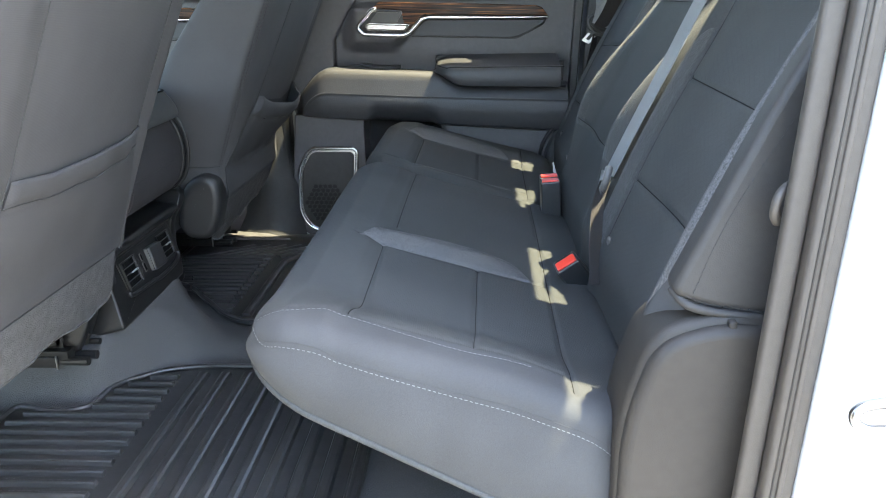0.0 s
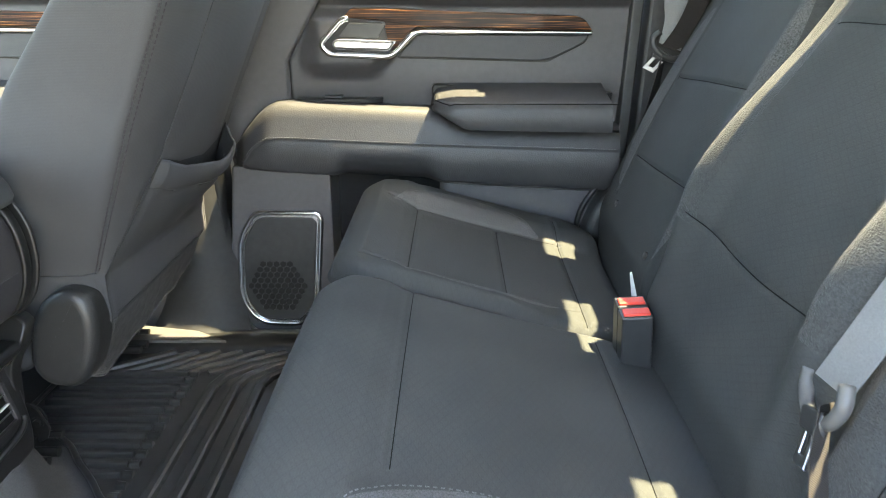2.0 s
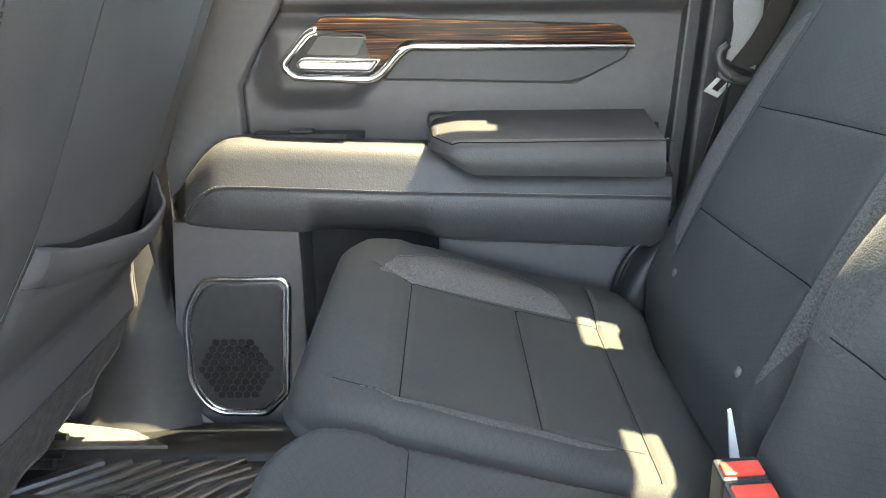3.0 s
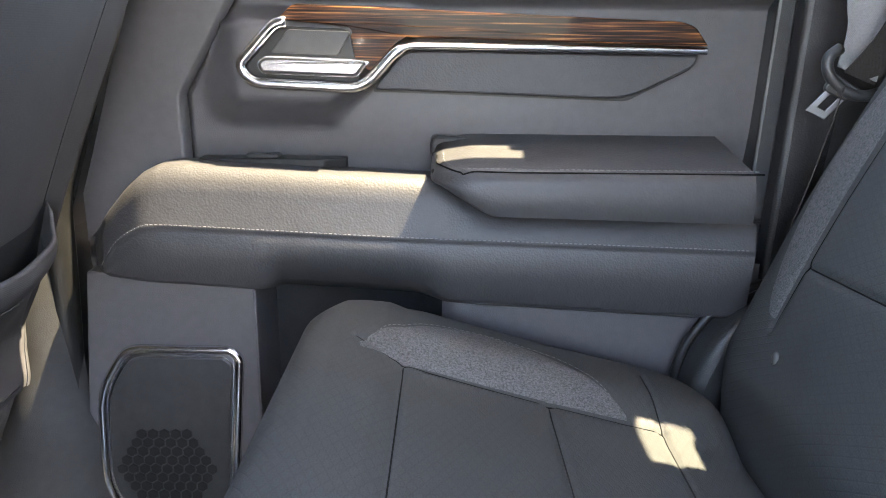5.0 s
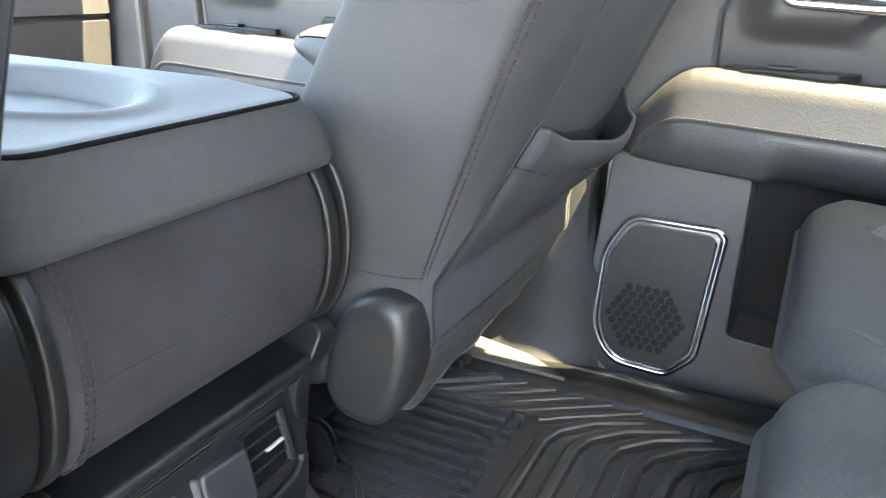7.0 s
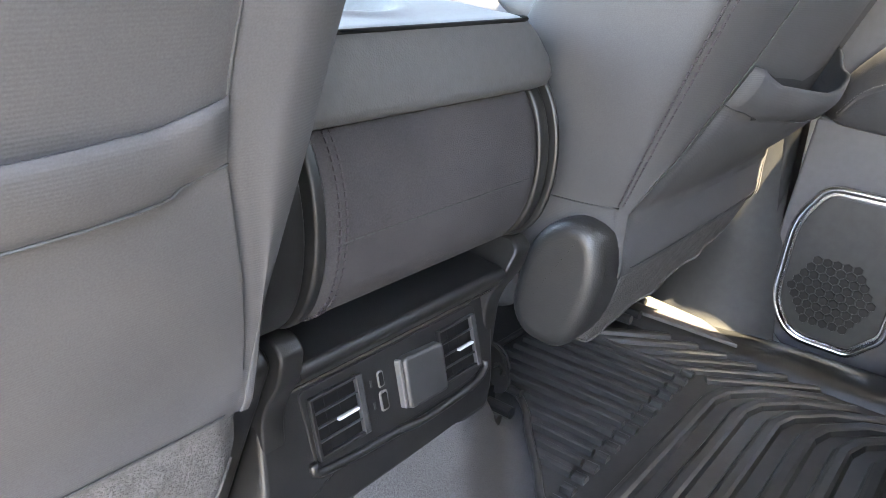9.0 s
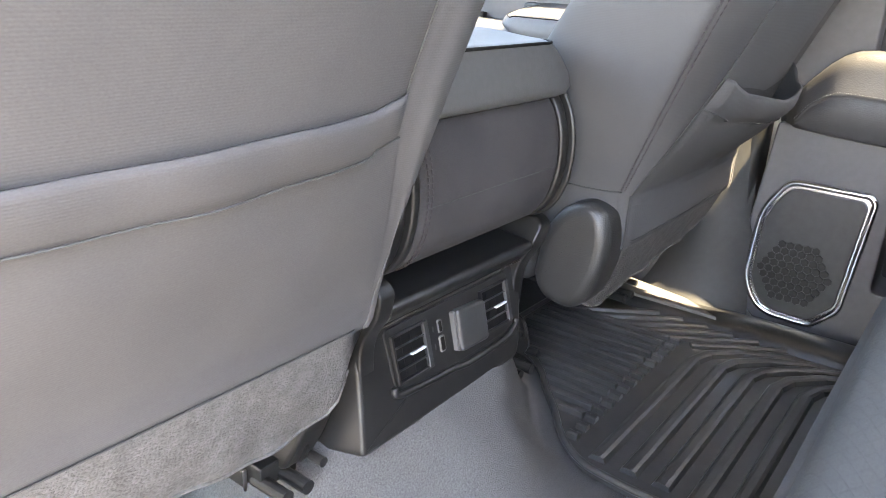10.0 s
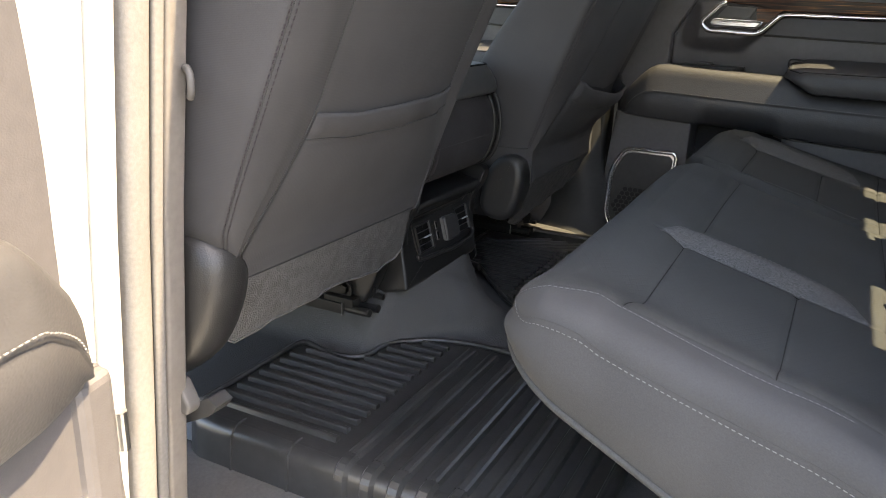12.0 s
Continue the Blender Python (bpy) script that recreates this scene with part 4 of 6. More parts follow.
# ---- floor mats ----
def floor_mat(outline, front_x, rib_y, cross_y, label, mirror, edge):
    y_of = (lambda y: 2 * 1.628 - y) if mirror else (lambda y: y)
    mat = thing("floor_mat", (-0.5, y_of(1.15), 0.0), label, "floor mat", group="rubber floor mats")
    line = [(x, y_of(edge if y < 1.1 and i_ in (0, len(outline) - 1) else y)) for i_, (x, y) in enumerate(outline)]
    if mirror:
        line = line[::-1]
    part("tray", prism(rounded(line, 0.03, 5), "z", 0.008, 0.0165), RUBBER, mat)
    rim_line = [p for p in rounded(line, 0.03, 5) if mirror or p[1] > 1.048]
    tube("rim", [(x, y, 0.021) for x, y in rim_line], 0.0055, RUBBER, mat, "raised rubber rim", n=6, closed=mirror)
    V, F_ = [], []

    def rib(pts, w, h, z=0.0165):
        pts = [np.array((p[0], y_of(p[1]))) for p in pts]
        rows = []
        for i, p in enumerate(pts):
            d_ = pts[min(i + 1, len(pts) - 1)] - pts[max(i - 1, 0)]
            d_ = d_ / (np.linalg.norm(d_) + 1e-9)
            nrm = np.array((-d_[1], d_[0]))
            base = len(V)
            for off, zz in ((-w, 0), (-w * 0.72, h * 0.8), (-w * 0.35, h), (w * 0.35, h), (w * 0.72, h * 0.8), (w, 0)):
                q = p + nrm * off
                V.append((q[0], q[1], z + zz))
            rows.append(base)
        for a, b in zip(rows[:-1], rows[1:]):
            F_.extend((a + j, b + j, b + j + 1, a + j + 1) for j in range(5))
        F_.append(tuple(rows[0] + j for j in range(6)))
        F_.append(tuple(rows[-1] + 5 - j for j in range(6)))
    # fine ribs fore and aft
    y = rib_y[0]
    while y < rib_y[1]:
        xa = front_x(y)
        if not mirror:
            rib([(xa, y), (-0.536, y), (-0.530, y)], 0.0070, 0.0090)
            y += 0.0295
            continue
        if xa < -0.580:
            rib([(xa, y), (-0.5835, y), (-0.5815, y), (-0.5795, y), (-0.549, y)], 0.0066, 0.0090)
        rib([(-0.545, y), (-0.528, y)], 0.0078, 0.0088)
        y += 0.0282
    # broad ribs across, that bend round at the door side
    for i in range(9):
        x = -0.485 + i * 0.046
        yl, yr = cross_y
        if mirror:
            rib([(x + 0.13, yl - 0.075), (x + 0.055, yl - 0.035), (x + 0.012, yl + 0.012), (x, yl + 0.05), (x, yr)], 0.0130, 0.0085)
        else:
            rib([(x, yl), (x, yr)], 0.0130, 0.0085)
    if mirror:
        for i in range(6):
            x = -0.76 + i * 0.048
            rib([(x + 0.15, edge + 0.012), (x + 0.01, 1.062)], 0.0100, 0.0075)
    else:
        # the edge rolls over the sill; the broad ribs run on down it
        fall = [(1.042, 0.0168), (1.034, 0.0162), (1.027, 0.0142), (1.0215, 0.0105), (1.018, 0.0050), (1.0165, -0.002), (1.0155, -0.020), (1.0125, -0.058)]
        cols = np.concatenate([[-0.812, -0.806], np.linspace(-0.795, -0.115, 30)])
        SV = []
        for x in cols:
            for y, z in fall:
                tuck = 0.030 * max(0.0, (-0.775 - x) / 0.037) ** 2
                SV.append((x, y + tuck, z))
        k = len(fall)
        mesh_part("side_wall", SV, [(i * k + j, (i + 1) * k + j, (i + 1) * k + j + 1, i * k + j + 1) for i in range(len(cols) - 1) for j in range(k - 1)], RUBBER, mat, "turned-down rubber edge")
        for x in [-0.70, -0.585] + [-0.485 + i * 0.046 for i in range(8)]:
            wide, proud = (0.0028, 0.003) if x < -0.55 else (0.0125, 0.0075)
            V0 = len(V)
            for y, z in [(1.052, 0.0165)] + fall:
                lean = float(np.interp(y, [1.016, 1.034], [0.0, math.pi / 2]))
                up, out_ = proud * math.sin(lean), proud * math.cos(lean)
                V.extend([(x - wide, y, z), (x - wide * 0.6, y - out_, z + up), (x + wide * 0.6, y - out_, z + up), (x + wide, y, z)])
            for i in range(len(fall)):
                F_.extend((V0 + 4 * i + j, V0 + 4 * i + 4 + j, V0 + 4 * i + 5 + j, V0 + 4 * i + 1 + j) for j in range(3))
    mesh_part("ribs", V, F_, RUBBER, mat, "raised rubber ribs", smooth=False)
    return mat


mat_line = [(-0.803, 1.036), (-0.803, 1.342), (-0.712, 1.314), (-0.652, 1.336), (-0.650, 1.420), (-0.572, 1.484), (-0.490, 1.506), (-0.39, 1.504), (-0.12, 1.504), (-0.12, 1.036)]
mat_line_far = [(-0.803, 1.036), (-0.803, 1.275), (-0.715, 1.285), (-0.665, 1.328), (-0.637, 1.368), (-0.586, 1.424), (-0.555, 1.468), (-0.500, 1.514), (-0.43, 1.522), (-0.12, 1.524), (-0.12, 1.036)]
floor_mat(mat_line, lambda y: float(np.interp(y, [1.308, 1.325, 1.345, 1.415, 1.48], [-0.786, -0.690, -0.640, -0.636, -0.566])), (1.075, 1.475), (1.05, 1.475),
          "black ribbed rubber floor mat with dried mud", False, 1.036)
floor_mat(mat_line_far, lambda y: float(np.interp(y, [1.268, 1.30, 1.365, 1.424, 1.468, 1.49], [-0.786, -0.682, -0.625, -0.574, -0.556, -0.55])), (1.065, 1.478), (1.065, 1.490),
          "black ribbed rubber floor mat, clean", True, 0.953)


# ---- windows ----
def pane(name, corners, label, glass):
    vs = [Vector(c) for c in corners]
    nrm = (vs[1] - vs[0]).cross(vs[3] - vs[0]).normalized() * 0.004
    V = [tuple(v) for v in vs] + [tuple(v + nrm) for v in vs]
    ob = mesh_part(name, V, [(3, 2, 1, 0), (4, 5, 6, 7), (0, 1, 5, 4), (1, 2, 6, 5), (2, 3, 7, 6), (3, 0, 4, 7)], glass, None, smooth=False)
    return tagged(ob, label, "window", kind="structure")


pane("window_1", [(0.69, 0.84, 0.80), (0.69, 2.295, 0.80), (0.630, 2.295, 1.245), (0.630, 0.84, 1.245)], "tinted glass rear window over the bench", GLASS)
pane("window_2", [(-0.36, 2.50, 0.775), (0.37, 2.50, 0.775), (0.37, 2.400, 1.235), (-0.36, 2.400, 1.235)], "tinted glass window in the closed rear door", GLASS)
pane("window_3", [(-1.42, 2.50, 0.775), (-0.62, 2.50, 0.775), (-0.62, 2.400, 1.235), (-1.40, 2.400, 1.235)], "clear glass window in the closed front door", GLASS_CLEAR)
pane("window_4", [(-1.95, 0.86, 0.66), (-1.95, 2.42, 0.66), (-1.465, 2.42, 1.235), (-1.465, 0.86, 1.235)], "raked glass windscreen over the dashboard", GLASS_CLEAR)

# ---- rear bench ----
def cush_base(A):
    return np.interp(A, [-0.215, -0.19, -0.15, -0.10, -0.08, 0.0, 0.08, 0.16, 0.27], [0.376, 0.388, 0.390, 0.374, 0.362, 0.339, 0.317, 0.297, 0.272])


def cush_bottom(A):
    return 0.324 - (A + 0.168) * 0.52


def top_60(A, B):
    h = cush_base(A) + 0.036 * (1 - soft(B, 0.93, 1.06)) * (1 - 0.55 * soft(A, 0.10, 0.26)) * (0.25 + 0.75 * soft(A, -0.19, -0.07))
    h = h + 0.012 * np.exp(-((B - 1.335) / 0.03) ** 2) * soft(A, -0.13, -0.06) * (1 - soft(A, 0.08, 0.17))
    return h + 0.004 * np.sin(math.pi * np.clip((B - 1.38) / 0.44, 0, 1))


def lens(c0, c1, x0, x1):
    """A tapered insert between the seam c0 and the outer line c1."""
    return (c0, c1, x0, x1, 0.62)


SEAM = 0.0032
I4 = Matrix.Identity(4)
cush_60 = thing("rear_seat", (0.03, 1.35, 0.0), "wide dark grey cloth bench seat with melange inserts", "car seat", group="rear seats")
seams_60 = [([(-0.077, 0.938), (-0.079, 1.290)], SEAM, 0.0042), ([(0.074, 0.935), (0.077, 1.290)], SEAM, 0.0042), ([(0.192, 0.90), (0.196, 1.80)], SEAM, 0.0042),
            ([(-0.16, 0.930), (0.20, 0.936)], 0.0012, 0.0040), ([(-0.125, 1.308), (-0.09, 1.293), (0.0, 1.291), (0.19, 1.291)], SEAM, 0.0042),
            ([(-0.068, 1.40), (-0.066, 1.815)], SEAM, 0.0042)]
body60, go60 = pad("seat_cushion", (-0.200, 0.29, 0.868, 1.838), 0.095, 0.028, top_60, lambda A, B: top_60(A, B) - cush_bottom(A), 0.10, I4, FABRIC, cush_60,
                 seams=seams_60, bulge=0.008, step=0.003, patches=[("side_insert", FABRIC_TEX, "grey melange insert", lens(1.293, 1.390, -0.117, 0.167)),
                                                                 ("side_panel", FABRIC_PLAIN, "plain cloth side panel", lambda A, B: (A < -0.188) | (B < 0.924) | (B > 1.825))])
for line_ in ([(-0.184, 0.932), (-0.150, 0.921), (-0.114, 0.925), (-0.073, 0.925), (0.0, 0.918), (0.06, 0.914), (0.143, 0.922)], [(-0.188, 0.934), (-0.168, 0.893), (-0.13, 0.873), (-0.06, 0.863), (0.1, 0.861), (0.26, 0.862)]):
    stitches(go60, line_, THREAD, body60, dash=0.0036, gap=0.0026, r=0.00065)
    creases(go60, [[(a_ + 0.0, b_ + 0.0045) for a_, b_ in line_]], body60, r=0.0004, material=THREAD_DARK)
stitches(go60, [(-0.117, 1.300), (-0.106, 1.318), (-0.089, 1.348), (-0.055, 1.376), (0.0, 1.391), (0.05, 1.392), (0.10, 1.381), (0.14, 1.348), (0.165, 1.300)], THREAD, body60, dash=0.004, gap=0.0035, r=0.0007)
stitches(go60, [(-0.19, 1.812), (-0.1, 1.818), (0.1, 1.818)], SEAT_THREAD, body60, dash=0.006, gap=0.003, r=0.0014)
creases(go60, [s_[0] for s_ in seams_60 if s_[1] == SEAM], body60, r=0.0009)
# piping along the lower edge
pipe = [go60(a, b) for a, b in smooth_path([(-0.312, 1.83), (-0.312, 1.2), (-0.312, 0.95), (-0.29, 0.80), (-0.22, 0.769), (0.0, 0.768), (0.28, 0.768)], 14)]
tube("piping", pipe, 0.0045, FABRIC, body60, "sewn lower edge piping", n=6)
under = prism([(-0.12, 0.302), (0.28, 0.094), (0.28, 0.20), (-0.08, 0.325)], "y", 0.93, 1.80)
part("seat_base", under, BLACK, body60, "black underside of the cushion")


def top_40(A, B):
    h = cush_base(A) - 0.004 + 0.022 * soft(B, 2.21, 2.30) * soft(A, -0.19, -0.05)
    h = h + 0.010 * np.exp(-((B - 1.885) / 0.025) ** 2) * soft(A, -0.13, -0.05) * (1 - soft(A, 0.05, 0.15))
    return h


cush_40 = thing("rear_seat", (0.03, 2.11, 0.0), "narrow dark grey cloth bench seat beside the closed door", "car seat", group="rear seats")
seams_40 = [([(-0.080, 1.915), (-0.078, 2.234)], SEAM, 0.0042), ([(0.076, 1.915), (0.076, 2.233)], SEAM, 0.0042), ([(0.196, 1.87), (0.200, 2.34)], SEAM, 0.0042),
            ([(-0.15, 1.914), (0.19, 1.914)], SEAM, 0.0042), ([(-0.130, 2.262), (-0.10, 2.242), (-0.05, 2.236), (0.20, 2.234)], SEAM, 0.0042)]
body40, go40 = pad("seat_cushion", (-0.200, 0.29, 1.846, 2.388), 0.080, 0.032, top_40, lambda A, B: top_40(A, B) - cush_bottom(A), 0.10, I4, FABRIC, cush_40,
                 seams=seams_40, bulge=0.006, step=0.003,
                 patches=[("side_insert", FABRIC_TEX, "grey melange insert", lens(2.238, 2.334, -0.124, 0.162)),
                          ("side_insert", FABRIC_TEX, "grey melange insert", lens(1.908, 1.884, -0.105, 0.158)),
                          ("side_panel", FABRIC_PLAIN, "plain cloth side panel", lambda A, B: (A < -0.188) | (B < 1.86) | (B > 2.34))])
stitches(go40, [(-0.124, 2.246), (-0.112, 2.264), (-0.095, 2.292), (-0.06, 2.320), (-0.01, 2.335), (0.04, 2.336), (0.095, 2.325), (0.135, 2.292), (0.160, 2.242)], THREAD, body40, dash=0.004, gap=0.0035, r=0.0006)
stitches(go40, [(-0.12, 1.910), (0.0, 1.9095), (0.157, 1.908)], THREAD, body40, dash=0.005, gap=0.003, r=0.0008)
creases(go40, [s_[0] for s_ in seams_40], body40)
part("seat_base", prism([(-0.12, 0.302), (0.28, 0.094), (0.28, 0.20), (-0.08, 0.325)], "y", 1.90, 2.34), BLACK, body40, "black underside of the cushion")

# backrests: a runs up the recline, h stands off to the front
UA, UH, BO = Vector((0.410, 0, 0.912)), Vector((-0.912, 0, 0.410)), Vector((0.244, 0, 0.27))
BM = Matrix(((UA.x, 0, UH.x, BO.x), (0, 1, 0, 0), (UA.z, 0, UH.z, BO.z), (0, 0, 0, 1)))


def back_60(A, B):
    swell = np.where(A < 0.27, 0.9 * np.exp(-((A - 0.27) / 0.10) ** 2) + 0.1, 1.0) - 1.75 * soft(A, 0.26, 0.58)
    ridges = np.exp(-((B - 1.415) / 0.036) ** 2) + np.exp(-((B - 1.797) / 0.042) ** 2)
    h = 0.004 * soft(B, 1.345, 1.42) + 0.030 * np.exp(-((B - 0.915) / 0.030) ** 2) - 0.012 * np.exp(-((B - 1.10) / 0.14) ** 2)
    h = h + 0.010 * np.exp(-((B - 1.33) / 0.03) ** 2) * (1 - soft(B, 1.33, 1.36)) + ridges * (0.004 + 0.032 * swell)
    h = h + 0.008 * soft(A, 0.57, 0.63) * (1 - np.clip(ridges, 0, 1))
    return h - 0.030 * (1 - soft(A, 0.0, 0.10)) + 0.012 * np.exp(-((A - 0.30) / 0.2) ** 2)


back_a = cush_60
seams_b = [([(0.226, 0.955), (0.220, 1.285)], SEAM, 0.0042), ([(0.385, 0.95), (0.392, 1.285)], SEAM, 0.0042), ([(0.225, 1.43), (0.214, 1.60), (0.222, 1.785)], SEAM, 0.0042),
           ([(0.15, 0.948), (0.64, 0.948)], SEAM, 0.0042), ([(0.12, 1.288), (0.45, 1.288), (0.64, 1.30)], SEAM, 0.0042), ([(0.507, 1.44), (0.505, 1.77)], SEAM, 0.0042)]


def strip(b0, b1, a0, a1):
    return (b0, b1, a0, a1, 0.4)


rest60, gob = pad("backrest", (-0.02, 0.66, 0.862, 1.840), 0.06, 0.032, back_60, lambda A, B: 0.11 + 0 * A, 0.10, BM, FABRIC_UP, back_a, seams=seams_b, bulge=0.004, step=0.0034,
             patches=[("side_strip", FABRIC_NAP, "dark napped side strip", strip(1.290, 1.358, 0.10, 0.47)),
                      ("side_strip", FABRIC_TEX, "grey melange side strip", strip(0.942, 0.886, 0.12, 0.66)),
                      ("side_panel", FABRIC_PLAIN, "plain cloth side panel", lambda A, B: (B < 0.947) | (A > 0.635)),
                      ("bolster_strip", FABRIC_NAP, "napped cloth bolster strip", lambda A, B: (A <= 0.635) & (A > 0.21) & (B > 1.765)),
                      ("bolster_strip", FABRIC_NAP, "napped cloth bolster strip", lambda A, B: (A <= 0.635) & (A > 0.21) & (B > 1.358) & (B < 1.450))])
creases(gob, [s_[0] for s_ in seams_b], rest60)
stitches(gob, [(0.15, 1.292), (0.12, 1.315), (0.10, 1.33)], THREAD_DARK, rest60)
part("back_panel", prism([(0.30, 0.20), (0.40, 0.20), (0.64, 0.80), (0.56, 0.83)], "y", 0.885, 1.83), BLACK, back_a)


def back_40(A, B):
    h = -0.012 - 0.014 * soft(B, 2.05, 2.30) + 0.020 * soft(A, 0.57, 0.63) + 0.010 * np.exp(-((B - 1.885) / 0.025) ** 2)
    return h - 0.030 * (1 - soft(A, 0.0, 0.10)) + 0.012 * np.exp(-((A - 0.30) / 0.2) ** 2)


back_b = cush_40
seams_c = [([(0.235, 1.90), (0.217, 2.272)], SEAM, 0.0042), ([(0.400, 1.895), (0.380, 2.265)], SEAM, 0.0042), ([(0.15, 1.898), (0.64, 1.898)], SEAM, 0.0042), ([(0.14, 2.275), (0.64, 2.268)], SEAM, 0.0042)]
rest40, goc = pad("backrest", (-0.02, 0.66, 1.848, 2.365), 0.06, 0.032, back_40, lambda A, B: 0.11 + 0 * A, 0.10, BM, FABRIC_UP, back_b, seams=seams_c, bulge=0.004, step=0.0034,
             patches=[("side_strip", FABRIC_TEX, "grey melange side strip", strip(2.278, 2.335, 0.15, 0.52)),
                      ("side_strip", FABRIC_TEX, "grey melange side strip", strip(1.896, 1.862, 0.12, 0.60)),
                      ("side_panel", FABRIC_PLAIN, "plain cloth side panel", lambda A, B: (B < 1.856) | (B > 2.345) | (A > 0.635))])
creases(goc, [s_[0] for s_ in seams_c], rest40)
stitches(goc, [(0.18, 2.345), (0.30, 2.342), (0.50, 2.340)], THREAD_DARK, rest40)
part("back_panel", prism([(0.30, 0.20), (0.40, 0.20), (0.64, 0.80), (0.56, 0.83)], "y", 1.86, 2.35), BLACK, back_b)
for go_, par, spots in ((gob, rest60, [(0.115, 1.272), (0.10, 0.965)]), (goc, rest40, [(0.12, 2.235), (0.11, 1.945)])):
    for a, b in spots:
        p = Vector(go_(a, b))
        bm = bmesh.new()
        bmesh.ops.create_uvsphere(bm, u_segments=12, v_segments=8, radius=0.0075, matrix=Matrix.Translation(p) @ Matrix.Diagonal((0.6, 0.75, 1.1, 1)))
        part("anchor_button", bm, TRIM, par, "small grey anchor button", smooth=True, sharp=3)

# side bolster skin where the backrest turns toward the open door
side = thing("seat_side_bolster", (0.35, 0.87, 0.42), "grey vinyl side bolster with sewn edges", "bolster")
BOLSTER_LINE = [(0.304, 0.8543, 0.457), (0.320, 0.8543, 0.507), (0.342, 0.8543, 0.560), (0.384, 0.8543, 0.640), (0.425, 0.8543, 0.712)]
bol = rounded([(0.280, 0.455), (0.330, 0.439), (0.47, 0.424), (0.62, 0.85), (0.462, 0.83), (0.376, 0.68)], [0.015, 0.03, 0.012, 0.02, 0.02, 0.05])
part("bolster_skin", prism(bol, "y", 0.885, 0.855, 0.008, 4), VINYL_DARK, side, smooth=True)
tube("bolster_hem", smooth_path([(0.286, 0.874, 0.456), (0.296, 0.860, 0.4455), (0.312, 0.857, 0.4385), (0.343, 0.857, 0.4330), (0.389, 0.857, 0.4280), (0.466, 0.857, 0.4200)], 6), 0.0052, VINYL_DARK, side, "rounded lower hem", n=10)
stitches(None, BOLSTER_LINE, THREAD_DARK, side, dash=0.005, gap=0.003, r=0.0006)
stitches(None, [(x + 0.006, y, z + 0.001) for x, y, z in BOLSTER_LINE], THREAD_DARK, side, dash=0.3, gap=0.003, r=0.0008)
stitches(None, [(0.298, 0.8543, 0.4535), (0.312, 0.8543, 0.4475), (0.343, 0.8543, 0.4415), (0.40, 0.8543, 0.4350), (0.46, 0.8543, 0.4290)], THREAD_DARK, side, dash=0.005, gap=0.003, r=0.0006)

# unseen headrests above the bench, sized so their gaps shape the sun patches
for yc, hw in ((1.124, 0.146), (1.662, 0.142), (2.108, 0.108)):
    hr = thing("headrest", (0.53, yc, 0.85), "unseen dark grey headrest placed to shape the sun patches", "headrest", group="rear headrests")
    part("pad", box(0.53, 0.61, yc - hw, yc + hw, 0.885, 1.15, 0.025, 3), FABRIC, hr, smooth=True)
    for s in (-0.05, 0.05):
        part("post", box(0.555, 0.565, yc + s - 0.005, yc + s + 0.005, 0.80, 0.91), STEEL, hr)


# ---- belts and buckles ----
def ribbon(name, path, width_dir, width, material, parent, label="", thick=0.0014):
    V, F_ = [], []
    pts = [Vector(p) for p in smooth_path(path, 10)]
    for i, p in enumerate(pts):
        w = Vector(width_dir[0]).lerp(Vector(width_dir[1]), i / (len(pts) - 1)).normalized() * width / 2
        d_ = (pts[min(i + 1, len(pts) - 1)] - pts[max(i - 1, 0)]).normalized()
        nrm = d_.cross(w).normalized() * thick / 2
        V += [p - w - nrm, p + w - nrm, p + w + nrm, p - w + nrm]
    for i in range(len(pts) - 1):
        F_ += [(4 * i + j, 4 * i + (j + 1) % 4, 4 * i + 4 + (j + 1) % 4, 4 * i + 4 + j) for j in range(4)]
    return mesh_part(name, V, F_, material, parent, label, smooth=False)


def tongue(parent, at, down, wide, plastic):
    """The belt's latch plate: a plastic collar with a steel blade."""
    at, down, wide = Vector(at), Vector(down).normalized(), Vector(wide).normalized()
    nrm = wide.cross(down).normalized()
    m = Matrix((wide, nrm, down)).transposed().to_4x4()
    m.translation = at
    core = [m @ Vector(p) for p in ((-0.036, 0.002, -0.020), (-0.038, 0.0, -0.004), (-0.024, -0.002, 0.012), (0.0, -0.003, 0.020), (0.022, -0.002, 0.016), (0.037, 0.0, -0.002), (0.036, 0.002, -0.016))]
    tube("latch_collar", smooth_path(core, 6), 0.0065, plastic, parent, "grey plastic latch collar", n=10)
    bm_ = prism(rounded([(-0.022, 0.008), (0.022, 0.012), (0.014, 0.030), (-0.016, 0.030)], 0.006), "y", -0.005, 0.005, 0.002, 2, True)
    bm_.transform(m)
    part("latch_body", bm_, PLASTIC, parent, "dark plastic latch body", smooth=True)
    bm_ = bmesh.new()
    for s in ((-0.013, -0.006, -0.0015, 0.0015, 0.02, 0.056), (0.004, 0.011, -0.0015, 0.0015, 0.02, 0.056), (-0.013, 0.011, -0.0015, 0.0015, 0.049, 0.058)):
        one = box(*s, bevel=0.001)
        me = bpy.data.meshes.new("tmp")
        one.to_mesh(me)
        one.free()
        bm_.from_mesh(me)
        bpy.data.meshes.remove(me)
    bm_.transform(m)
    part("latch_blade", bm_, STEEL, parent, "steel latch blade")


